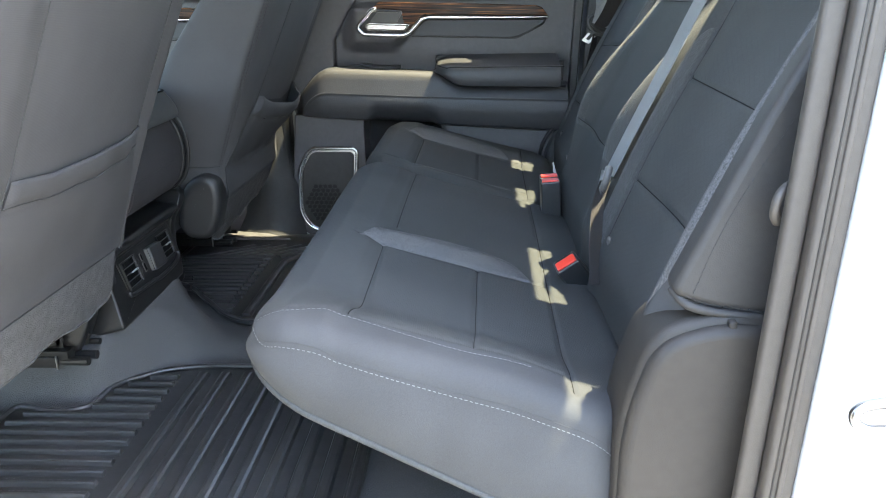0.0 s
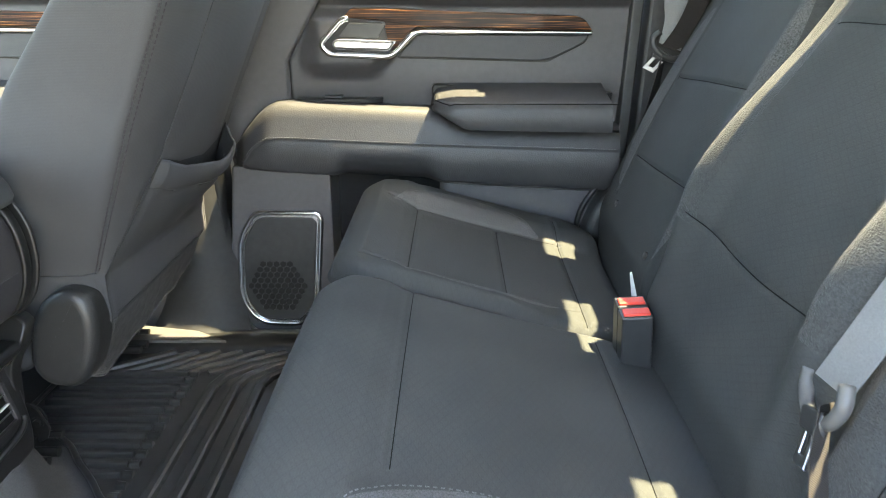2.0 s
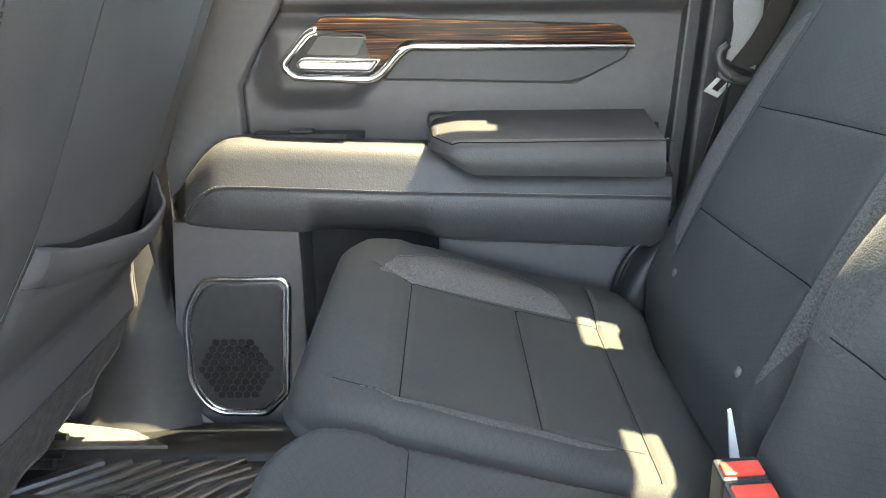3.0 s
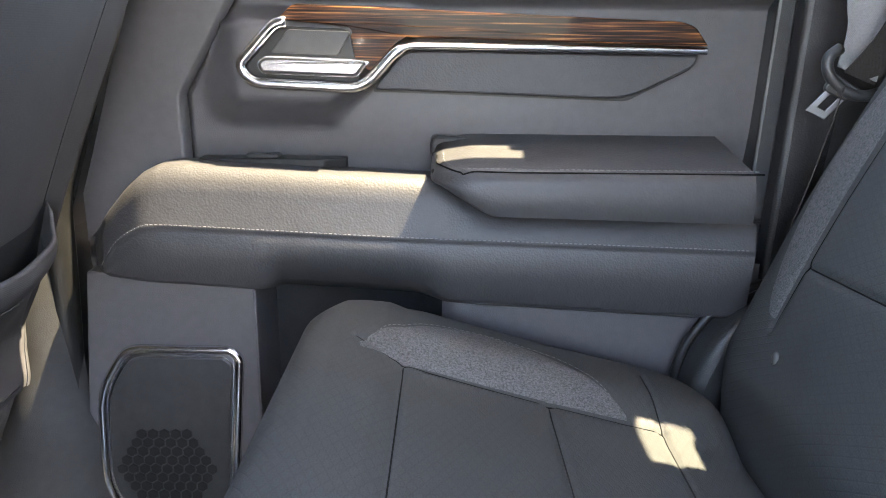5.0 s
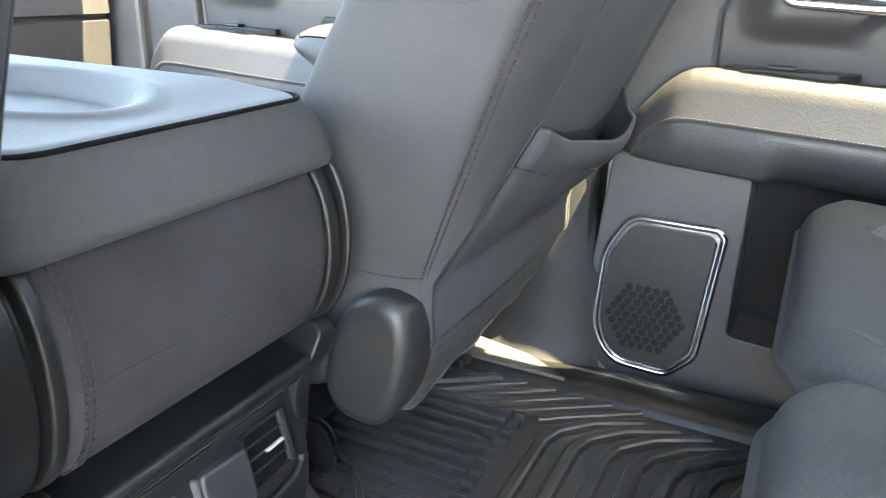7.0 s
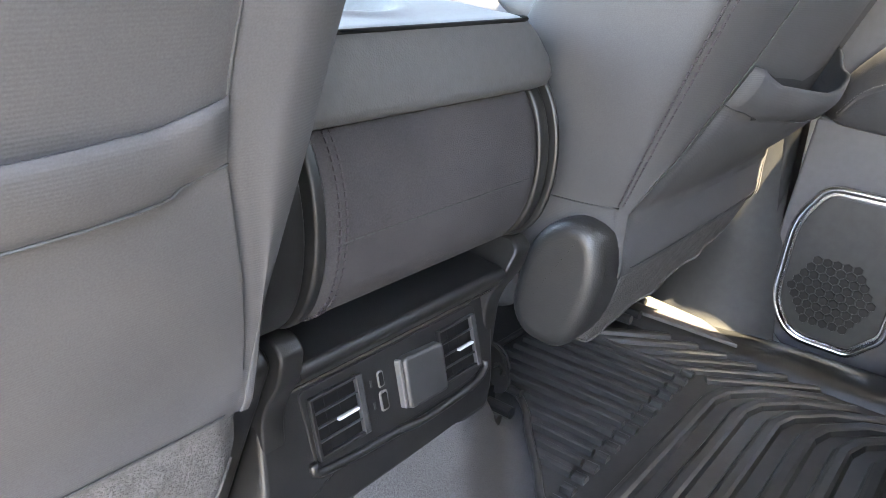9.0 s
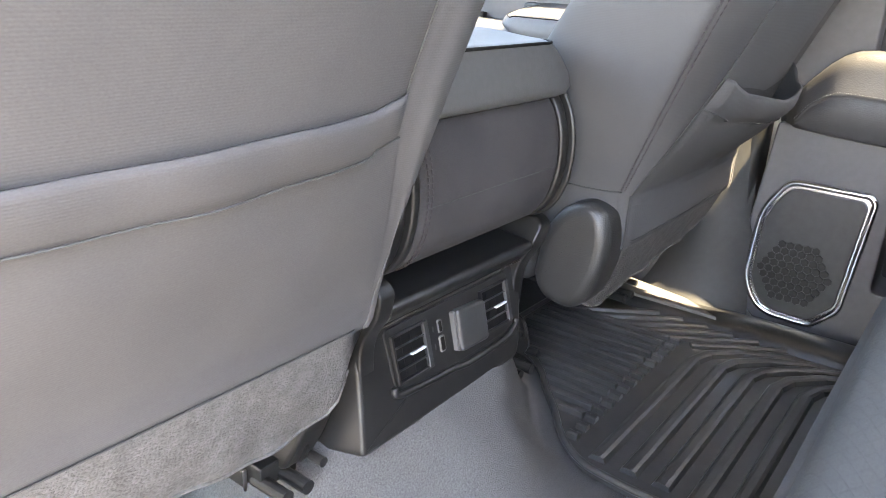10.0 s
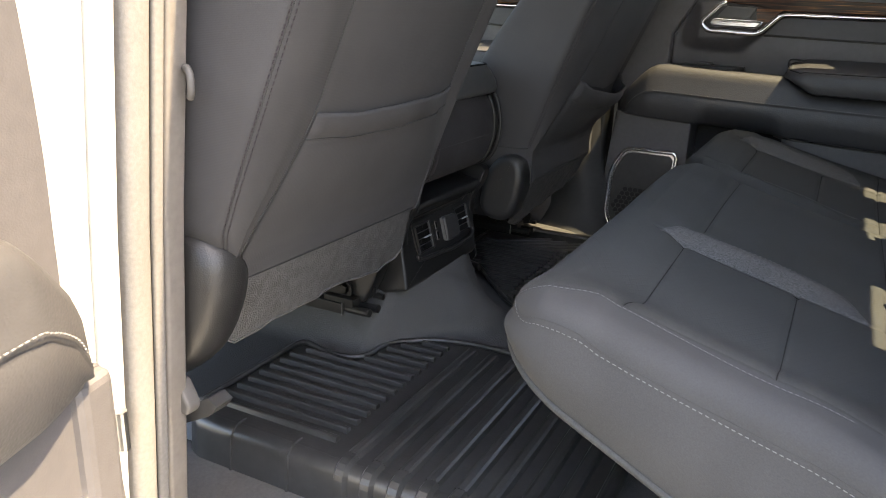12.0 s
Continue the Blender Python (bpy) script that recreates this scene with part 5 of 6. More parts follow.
belt = thing("seat_belt", (0.25, 1.30, 0.33), "grey woven seat belt with latch lying on the backrest", "seat belt", group="seat belts")
ribbon("webbing", [(0.298, 1.364, 0.464), (0.336, 1.355, 0.556), (0.376, 1.350, 0.645), (0.420, 1.354, 0.741), (0.49, 1.34, 0.89), (0.535, 1.32, 0.99)], [(-0.12, 1, 0.0), (-0.12, 1, 0.05)], 0.046, WEBBING, belt, "light grey belt webbing")
ribbon("lower_webbing", [(0.290, 1.352, 0.455), (0.276, 1.325, 0.425), (0.270, 1.295, 0.375), (0.272, 1.275, 0.30)], [(0.75, 0.6, -0.2), (0.9, 0.4, -0.1)], 0.026, WEBBING_SHADED, belt, "folded webbing with its shade painted dark")
tongue(belt, (0.290, 1.360, 0.456), (-0.35, -0.35, -0.8), (0.1, 1, -0.25), LATCH)
belt_far = thing("seat_belt", (0.40, 2.37, 0.60), "grey woven seat belt hanging beside the far door", "seat belt", group="seat belts")
ribbon("webbing", [(0.421, 2.369, 0.657), (0.430, 2.376, 0.70), (0.429, 2.385, 0.76), (0.445, 2.40, 1.0)], [(0.93, -0.15, -0.35), (0.93, -0.15, -0.3)], 0.046, WEBBING, belt_far, "light grey belt webbing")
ribbon("lower_webbing", [(0.424, 2.366, 0.652), (0.446, 2.350, 0.70), (0.47, 2.340, 0.78)], [(0.9, 0.2, -0.3), (0.8, 0.5, -0.2)], 0.046, WEBBING_SHADED, belt_far, "folded webbing with its shade painted dark")
ribbon("low_run", [(0.412, 2.374, 0.645), (0.390, 2.380, 0.50), (0.36, 2.385, 0.38)], [(0.4, 0.85, 0.0), (0.9, 0.3, 0)], 0.040, WEBBING_SHADED, belt_far)
tongue(belt_far, (0.420, 2.368, 0.655), (-0.65, 0.05, -0.75), (0.88, -0.1, -0.42), PLASTIC)


def buckle(at, label, double, lean):
    b = thing("belt_buckle", at, label, "belt buckle", group="belt buckles")
    m = Matrix.Translation(at) @ Matrix.Rotation(radians(lean[0]), 4, "Y") @ Matrix.Rotation(radians(lean[1]), 4, "X")
    count = 2 if double else 1
    for i in range(count):
        y = (i - (count - 1) / 2) * 0.030
        part("housing", box(-0.021, 0.021, y - 0.0145, y + 0.0145, -0.095, 0.0, 0.003, 2, m), PLASTIC, b)
        red = part("release_button", box(-0.018, 0.018, y - 0.011, y + 0.006, -0.002, 0.0035, 0.0018, 2, m), RED, b, "bright red release button")
        part("slot", box(-0.014, 0.014, y + 0.007, y + 0.0115, -0.002, 0.0008, 0.0, 2, m), BLACK, b)
    return b


buckle((0.236, 1.764, 0.360), "pair of black buckles with red buttons between the cushions", True, (-4, 6))
buckle((0.226, 1.322, 0.322), "black belt buckle with red button on the bench", False, (-35, 28))
strap = thing("plastic_strip", (0.262, 1.868, 0.33), "thin white plastic strip beside the buckles", "strip")
part("strip", prism([(0.250, 0.374), (0.253, 0.376), (0.268, 0.320), (0.258, 0.320)], "y", 1.853, 1.856), PAINT, strap)

# ---- front seats ----
NEAR_LINES = {  # height: positions across of the corner seams and of the seams beside the pocket
    "z": [0.318, 0.36, 0.40, 0.45, 0.52, 0.56, 0.62, 0.76, 1.05],
    "corner_lo": [0.914, 0.902, 0.884, 0.880, 0.879, 0.879, 0.879, 0.880, 0.886],
    "seam_lo": [0.920, 0.916, 0.928, 0.948, 0.970, 0.976, 0.975, 0.974, 0.974],
    "seam_hi": [1.397, 1.393, 1.383, 1.367, 1.340, 1.331, 1.327, 1.326, 1.326],
    "corner_hi": [1.402, 1.402, 1.402, 1.403, 1.402, 1.399, 1.396, 1.394, 1.388]}
FAR_LINES = {
    "z": [0.282, 0.36, 0.40, 0.45, 0.52, 0.59, 0.66, 0.76, 1.05],
    "corner_lo": [1.876, 1.871, 1.860, 1.847, 1.832, 1.818, 1.811, 1.805, 1.800],
    "seam_lo": [1.880, 1.880, 1.890, 1.910, 1.941, 1.952, 1.956, 1.957, 1.957],
    "seam_hi": [2.336, 2.340, 2.328, 2.308, 2.286, 2.281, 2.281, 2.282, 2.282],
    "corner_hi": [2.342, 2.354, 2.372, 2.376, 2.377, 2.377, 2.377, 2.376, 2.370]}


def front_seat(dx, lines, far, label):
    """A front seat from behind: its back is swept upward through the lines of its seams."""
    yc = (lines["seam_lo"][-1] + lines["seam_hi"][-1]) / 2
    s = thing("front_seat", (-0.70 + dx, yc, 0.0), label, "car seat", group="front seats")
    h_seam, h_mid = (0.010, 0.026) if far else (0.0, 0.010)

    def at(name, z):
        return float(np.interp(z, lines["z"], lines[name]))

    foot_z, foot_x = (0.282, -0.532) if far else (0.318, -0.579)

    def base(z):
        return -0.61 + dx + 0.44 * (z - 0.335) if z > 0.36 else foot_x + (-0.599 + dx - foot_x) * (z - foot_z) / (0.36 - foot_z)

    def section(z):
        """Points (y, h) round the back at one height, h to the rear of the base line."""
        cl, sl, sh, ch = (at(n, z) for n in ("corner_lo", "seam_lo", "seam_hi", "corner_hi"))
        gl, gh = min(1.0, (sl - cl) / 0.06), min(1.0, (ch - sh) / 0.06)
        hs = h_seam * max(0.0, min(1.0, (z - 0.325) / 0.10))
        hm = h_mid * max(0.1, min(1.0, (z - 0.325) / 0.14))
        deep = float(np.interp(z, [0.36, 0.55, 0.65, 0.75, 1.0], [-0.235, -0.208, -0.186, -0.155, -0.10]))
        return [(cl + 0.060, deep - 0.016), (cl + 0.006, deep), (cl - 0.012, deep * 0.6), (cl - 0.012, -0.045), (cl, -0.010),
                (cl * 0.5 + sl * 0.5, hs * 0.5 - 0.001 + 0.004 * gl), (sl, hs), (sl * 0.75 + sh * 0.25, hm * 0.8), ((sl + sh) / 2, hm), (sl * 0.25 + sh * 0.75, hm * 0.8), (sh, hs),
                (ch * 0.5 + sh * 0.5, hs * 0.5 - 0.001 + 0.004 * gh), (ch, -0.014), (ch + 0.010, -0.045), (ch + 0.012, deep * 0.6), (ch - 0.006, deep), (ch - 0.060, deep - 0.016)]
    per = 10
    zs = np.concatenate([np.linspace(foot_z, 0.36, 10)[:-1], np.linspace(0.36, 1.02, 110)])
    V, cols = [], 0
    for i, z in enumerate(zs):
        row = smooth_path(section(z), per)
        cols = len(row)
        tuck = 0.003 * (1 - float(soft(z, foot_z, foot_z + 0.012)))
        for j, (y, h) in enumerate(row):
            groove = 0.0024 * (math.exp(-((j - 6 * per) / 0.9) ** 2) + math.exp(-((j - 10 * per) / 0.9) ** 2)) + 0.0018 * (math.exp(-((j - 4 * per) / 0.9) ** 2) + math.exp(-((j - 12 * per) / 0.9) ** 2))
            V.append((base(z) + h - groove - tuck, y, z))
    n = len(zs)
    mesh_part("back", V, [(i * cols + j, i * cols + j + 1, (i + 1) * cols + j + 1, (i + 1) * cols + j) for i in range(n - 1) for j in range(cols - 1)], FABRIC_BACK, s)

    def line_at(k, z0, z1, count=40, out=0.0, dy=0.0):
        pts = []
        for z in np.linspace(z0, z1, count):
            y, h = section(z)[k]
            pts.append((base(z) + h + out, y + dy, z))
        return pts

    def crease(pts, r=0.0010, material=THREAD_DARK):
        return tube("seam", pts, r, material, s, n=5)
    crease(line_at(6, 0.36, 0.98, out=-0.0018), 0.0008)
    crease(line_at(10, 0.36, 0.98, out=-0.0018), 0.0008)
    for k, sg in ((4, 1), (12, -1)):
        crease(line_at(k, 0.362, 0.98, out=-0.0014), 0.0006)
    for j in (4 * per - 1, 4 * per + 1):
        run = []
        for z in np.linspace(0.368, 0.96, 60):
            y, h = smooth_path(section(z), per)[j]
            run.append((base(z) + h + 0.0005, y - 0.0004, z))
        stitches(None, run, SEAT_THREAD, s, dash=0.0056, gap=0.0028, r=0.0012 if far else 0.0007, n=3)
    # seam across the foot of the side panel, and the sewn line along its front
    for k0, sg in ((0, 1), (12, -1)):
        foot = []
        for y, h in smooth_path(section(0.364), per)[k0 * per:(k0 + 4) * per + 1]:
            foot.append((base(0.364) + h, y - 0.0008 * sg, 0.364))
        crease(foot, 0.0014)
    front_k, nxt, out_ = (1, 2, -0.0012) if far else (15, 14, 0.0012)
    for mix in (0.10, 0.52):
        stitches(None, [(a[0] * (1 - mix) + b[0] * mix, a[1] * (1 - mix) + b[1] * mix + out_ * (1 + 5 * mix * (1 - mix)), a[2]) for a, b in zip(line_at(front_k, 0.47, 0.96), line_at(nxt, 0.47, 0.96))], THREAD, s, dash=0.005, gap=0.003, r=0.0007, n=3)

    # map pocket: a pouch between the two seams with a folded hem
    us = np.linspace(0, 1, 56)
    hem = ((0.523, 0.498, 0.480, 0.496, 0.522), (0.482, 0.458, 0.442, 0.456, 0.482)) if far else ((0.548, 0.541, 0.543, 0.547, 0.557), (0.514, 0.507, 0.506, 0.512, 0.522))
    gape = 0.036 if far else 0.004
    V, rows = [], 30
    for u in us:
        z_top = float(np.interp(u, [0, 0.22, 0.55, 0.9, 1], hem[0]))
        z_fold = float(np.interp(u, [0, 0.22, 0.55, 0.9, 1], hem[1]))
        open_ = math.sin(math.pi * u ** 1.9) ** 1.1 if far else math.sin(math.pi * u) ** 0.6
        for k in range(rows + 6):
            if k < rows:
                w = k / (rows - 1)
                z = 0.345 + (z_top - 0.345) * w
                inside = 0.0
            else:  # the cloth folded back inside the mouth
                w = 1 - (k - rows) * 0.05
                z = z_top - 0.0008 - (k - rows) * 0.007
                inside = 0.005
            a, b = at("seam_lo", z), at("seam_hi", z)
            y = a + (b - a) * (0.004 + 0.992 * u)
            hs = h_seam * min(1.0, (z - 0.325) / 0.10)
            hm = h_mid * min(1.0, (z - 0.325) / 0.14)
            edge_in = float(soft(u, 0.0, 0.04) * (1 - soft(u, 0.96, 1.0)))
            h = hs + (hm - hs) * math.sin(math.pi * u) ** 0.9 + 0.0012 + (0.003 * edge_in if far else 0.0)
            h += gape * open_ * (math.sin(math.pi * 0.5 * min(1.0, w * 1.25)) ** 1.5 if far else w ** 2)
            fold = (z - z_fold) / max(z_top - z_fold, 1e-4)
            if fold > 0:
                h += ((0.008 if far else 0.0045) * math.sin(math.pi * min(fold, 1.0) * 0.86 + 0.2) ** 0.6) * edge_in
            else:
                h -= 0.0022 * math.exp(-(fold / 0.12) ** 2) * edge_in
            h += 0.0014 * math.sin(u * 23 + z * 40) * edge_in * (1 if fold > 0 else 0.5)
            V.append((base(z) + h - inside * edge_in, y, z))
    k = rows + 6
    mesh_part("map_pocket", V, [(i * k + j, (i + 1) * k + j, (i + 1) * k + j + 1, i * k + j + 1) for i in range(len(us) - 1) for j in range(k - 1)], FABRIC_BACK, s, "cloth map pocket with a folded hem")

    fold_line = [V[i * (rows + 6) + max(range(rows), key=lambda q: -abs(V[i * (rows + 6) + q][2] - float(np.interp(u, [0, 0.22, 0.55, 0.9, 1], hem[1]))))] for i, u in enumerate(us)]
    tube("pocket_seam", [(x + 0.0014, y, float(np.interp(u, [0, 0.22, 0.55, 0.9, 1], hem[1]))) for u, (x, y, z) in zip(us, fold_line)], 0.0009, THREAD_DARK, s, n=5)
    if far:  # dark lining seen through the gaping mouth, the shade inside put into its colour
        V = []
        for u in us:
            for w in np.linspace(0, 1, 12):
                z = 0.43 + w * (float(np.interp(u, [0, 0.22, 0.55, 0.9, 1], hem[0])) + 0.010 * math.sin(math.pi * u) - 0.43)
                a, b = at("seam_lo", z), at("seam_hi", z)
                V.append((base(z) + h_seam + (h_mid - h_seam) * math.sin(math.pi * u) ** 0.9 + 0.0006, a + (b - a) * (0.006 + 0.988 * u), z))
        mesh_part("shaded_pocket", V, [(i * 12 + j, (i + 1) * 12 + j, (i + 1) * 12 + j + 1, i * 12 + j + 1) for i in range(len(us) - 1) for j in range(11)], RECESS, s, "pocket lining darkened for the shade inside")

    # felt flap that hangs below the back
    if far:
        left = lambda z: float(np.interp(z, [0.155, 0.20, 0.29, 0.33], [1.921, 1.902, 1.881, 1.880]))
        right = lambda z: 2.335
        bottom = lambda u: float(np.interp(u, [0, 0.03, 0.06, 0.25, 0.55, 0.9, 0.97, 1], [0.166, 0.157, 0.158, 0.173, 0.192, 0.212, 0.222, 0.25]))
        top_z, x_top, slope = 0.290, -0.5345, 0.46
    else:
        left = lambda z: float(np.interp(z, [0.22, 0.33], [0.930, 0.921]))
        right = lambda z: float(np.interp(z, [0.22, 0.28, 0.33], [1.404, 1.408, 1.397]))
        bottom = lambda u: float(np.interp(u, [0, 0.03, 0.08, 0.30, 0.55, 0.85, 0.95, 1], [0.232, 0.219, 0.222, 0.226, 0.230, 0.212, 0.222, 0.262]))
        top_z, x_top, slope = 0.324, -0.5795, 0.33
    ub, vb = np.linspace(0, 1, 60), np.linspace(0, 1, 18)
    V = []
    for v in vb:
        for u in ub:
            z = top_z + (bottom(u) - top_z) * v
            y = left(z) + (right(z) - left(z)) * u
            wave = 0.0022 * math.sin(y * 41 + z * 55) + 0.0014 * math.sin(y * 97 - z * 30)
            V.append((x_top + slope * (z - top_z) + wave * v + 0.008 * math.sin(math.pi * u) ** 0.5 * (0.6 if far else 0.3) - 0.010 * float(soft(abs(u - 0.5), 0.46, 0.5)), y, z))
    nb = len(ub)
    flap_ = mesh_part("felt_flap", V, [(i * nb + j, i * nb + j + 1, (i + 1) * nb + j + 1, (i + 1) * nb + j) for i in range(17) for j in range(nb - 1)], FUZZ, s, "fuzzy felt flap along the lower back")
    tube("flap_hem", [V[17 * nb + j] for j in range(nb)], 0.0022, FUZZ, flap_, n=6)
    tube("flap_seam", [(V[j][0] + 0.0012, V[j][1], V[j][2]) for j in range(1, nb - 1)], 0.0009, THREAD_DARK, flap_, n=5)

    # plastic recliner cover beside the hinge
    if far:
        outline = rounded([(-0.640, 0.296), (-0.612, 0.338), (-0.575, 0.354), (-0.546, 0.340), (-0.536, 0.300), (-0.544, 0.250), (-0.562, 0.206), (-0.585, 0.187), (-0.630, 0.192), (-0.651, 0.222)], 0.022, 5)
        part("hinge_cover", prism(outline, "y", 1.885, 1.828, 0.018, 7), HINGE, s, "dark plastic recliner cover", smooth=True, sharp=1.2)
    else:
        outline = smooth_path([(-0.86, 0.36), (-0.74, 0.388), (-0.64, 0.402), (-0.595, 0.398), (-0.574, 0.383), (-0.564, 0.366), (-0.561, 0.345), (-0.565, 0.315), (-0.575, 0.284), (-0.592, 0.247), (-0.616, 0.213), (-0.664, 0.178), (-0.74, 0.140), (-0.87, 0.12)], 4)
        crown = [(0.940, 0.90), (0.925, 0.965), (0.910, 0.995), (0.898, 1.0), (0.886, 0.985), (0.876, 0.955), (0.868, 0.91), (0.863, 0.855), (0.8600, 0.78), (0.8585, 0.68), (0.858, 0.5)]
        V = [(-0.70 + (x + 0.70) * k_, y, 0.275 + (z - 0.275) * k_) for y, k_ in crown for x, z in outline]
        n = len(outline)
        mesh_part("hinge_cover", V, [(i * n + j, (i + 1) * n + j, (i + 1) * n + (j + 1) % n, i * n + (j + 1) % n) for i in range(len(crown) - 1) for j in range(n)] + [tuple(range(n)), tuple(range(len(V) - 1, len(V) - n - 1, -1))], HINGE, s, "dark plastic recliner cover")
    lo, hi = at("corner_lo", 0.5), at("corner_hi", 0.5)
    part("seat_cushion", box(-1.18 + dx, -0.73 + dx, lo + 0.02, hi - 0.02, 0.19, 0.36, 0.03, 3), FABRIC_PLAIN, s, smooth=True)
    return s


front_seat(0.032, NEAR_LINES, False, "driver seat seen from behind, grey cloth with map pocket")
front_seat(0.063, FAR_LINES, True, "front passenger seat seen from behind, sagging map pocket")


# seat rail hardware under the seats
def seat_rail(x, y, lift, label):
    """A channel that runs forward under the seat, with the bolted latch on its rear end."""
    r = thing("seat_rail", (x, y, 0.0), label, "seat rail", group="seat rails")
    z = lift
    part("rail", join_boxes([(x - 0.50, x, y - 0.032, y - 0.028, z + 0.008, z + 0.030), (x - 0.50, x, y + 0.028, y + 0.032, z + 0.008, z + 0.030), (x - 0.50, x - 0.004, y - 0.029, y + 0.029, z + 0.009, z + 0.029),
                             (x - 0.050, x + 0.020, y - 0.026, y + 0.026, z + 0.012, z + 0.040), (x - 0.02, x + 0.012, y + 0.020, y + 0.050, z + 0.020, z + 0.070)], 0.002), BLACK_METAL, r)
    part("foot", box(x - 0.46, x - 0.38, y - 0.026, y + 0.026, 0.004, z + 0.012, 0.004), BLACK_METAL, r)
    part("end_lip", box(x - 0.002, x + 0.001, y - 0.0335, y - 0.0295, z + 0.006, z + 0.033, 0.0008), STEEL, r, "bare steel edge of the channel")
    tilt = Matrix.Translation((x + 0.006, y + 0.022, z + 0.056)) @ Matrix.Rotation(radians(-14), 4, "Y")
    bm_ = prism(rounded([(-0.052, -0.030), (0.024, -0.030), (0.036, -0.012), (0.028, 0.030), (0.006, 0.046), (-0.052, 0.040)], 0.008), "y", -0.003, 0.003, 0.001)
    bmesh.ops.transform(bm_, matrix=tilt, verts=bm_.verts)
    part("bracket", bm_, BLACK_METAL, r)
    part("bracket", prism(rounded([(x - 0.075, z + 0.036), (x + 0.004, z + 0.036), (x + 0.006, z + 0.060), (x - 0.018, z + 0.074), (x - 0.075, z + 0.070)], 0.007), "y", y - 0.010, y - 0.004, 0.001), BLACK_METAL, r)
    for dx_, dy_, dz_, rr, mat in ((-0.012, -0.012, 0.054, 0.0085, BLACK_METAL), (0.026, 0.016, 0.066, 0.0070, STEEL if lift > 0.05 else BLACK_METAL), (0.000, 0.016, 0.052, 0.0060, BLACK_METAL), (-0.050, -0.012, 0.058, 0.0065, BLACK_METAL)):
        bm_ = bmesh.new()
        bmesh.ops.create_cone(bm_, cap_ends=True, segments=6, radius1=rr, radius2=rr, depth=0.007, matrix=Matrix.Translation((x + dx_, y + dy_, z + dz_)) @ Matrix.Rotation(radians(90), 4, "X"))
        bmesh.ops.create_cone(bm_, cap_ends=True, segments=14, radius1=rr * 1.5, radius2=rr * 1.5, depth=0.002, matrix=Matrix.Translation((x + dx_, y + dy_ + 0.003, z + dz_)) @ Matrix.Rotation(radians(90), 4, "X"))
        part("bolt", bm_, mat, r)
    for dy, dz, ln, rr in ((-0.020, 0.018, 0.052, 0.0085), (0.006, 0.019, 0.060, 0.0085), (0.034, 0.034, 0.050, 0.006)):
        bm_ = bmesh.new()
        bmesh.ops.create_cone(bm_, cap_ends=True, segments=14, radius1=rr, radius2=rr, depth=ln, matrix=Matrix.Translation((x + 0.030, y + dy, z + dz)) @ Matrix.Rotation(radians(90), 4, "Y"))
        part("slider_tube", bm_, BLACK_METAL, r)
    tube("release_wire", smooth_path([(x - 0.06, y + 0.046, z + 0.070), (x - 0.005, y + 0.056, z + 0.078), (x + 0.016, y + 0.060, z + 0.050), (x + 0.004, y + 0.062, z + 0.026)], 6), 0.0022, BLACK, r, n=6)
    return r


seat_rail(-0.720, 1.394, 0.080, "black steel seat rail with bolts on the carpet")
seat_rail(-0.715, 1.866, 0.030, "black steel seat rail beside the console")
seat_rail(-0.72, 2.262, 0.030, "black steel seat rail near the far sill")

latch = thing("seat_lever", (-0.58, 0.88, 0.10), "grey plastic lever at the front seat's foot", "lever")
part("lever_arm", prism(rounded([(-0.634, 0.200), (-0.618, 0.203), (-0.598, 0.168), (-0.606, 0.154), (-0.624, 0.158)], 0.007), "y", 0.842, 0.866, 0.005, 3, True), TRIM, latch, smooth=True)
part("lever_foot", prism(rounded([(-0.606, 0.166), (-0.586, 0.179), (-0.570, 0.169), (-0.585, 0.152), (-0.634, 0.126), (-0.640, 0.140)], 0.004), "y", 0.862, 0.894, 0.002, 2), PLASTIC, latch)

# ---- centre console ----
con = thing("center_console", (-0.75, 1.63, 0.0), "grey padded centre console with rear air vents", "console")
# the cloth roll below the lid
RX, RZ, RA, RB = -0.690, 0.424, 0.103, 0.096


def roll_at(deg, grow=0.0):
    a = radians(deg)
    return RX + (RA + grow) * max(math.cos(a), 0.0) ** 0.55 - 0.1 * max(0.0, -math.cos(a)), RZ + (RB + grow) * math.sin(a)


V = []
ys_ = np.linspace(1.486, 1.764, 40)
angs = np.linspace(-86, 62, 44)
for a in angs:
    for y in ys_:
        sag = -0.004 * (math.exp(-((y - 1.486) / 0.006) ** 2) + math.exp(-((y - 1.764) / 0.006) ** 2))
        x, z = roll_at(a, sag)
        V.append((x, y, z))
n = len(ys_)
barrel = mesh_part("cloth_roll", V, [(i * n + j, (i + 1) * n + j, (i + 1) * n + j + 1, i * n + j + 1) for i in range(len(angs) - 1) for j in range(n - 1)], ROLL_CLOTH, con, "woven cloth covered roll")
stitches(None, [(roll_at(-7, 0.0002)[0], y, roll_at(-7)[1]) for y in (1.50, 1.60, 1.70, 1.758)], THREAD_DARK, barrel, dash=0.010, gap=0.002, r=0.0007)
for y_, grow in ((1.4965, 0.0004), (1.5030, 0.0004)):
    stitches(None, [(roll_at(a, grow)[0], y_, roll_at(a, grow)[1]) for a in range(-80, 61, 6)], SEAT_THREAD, barrel, dash=0.0046, gap=0.0022, r=0.0012, n=4)


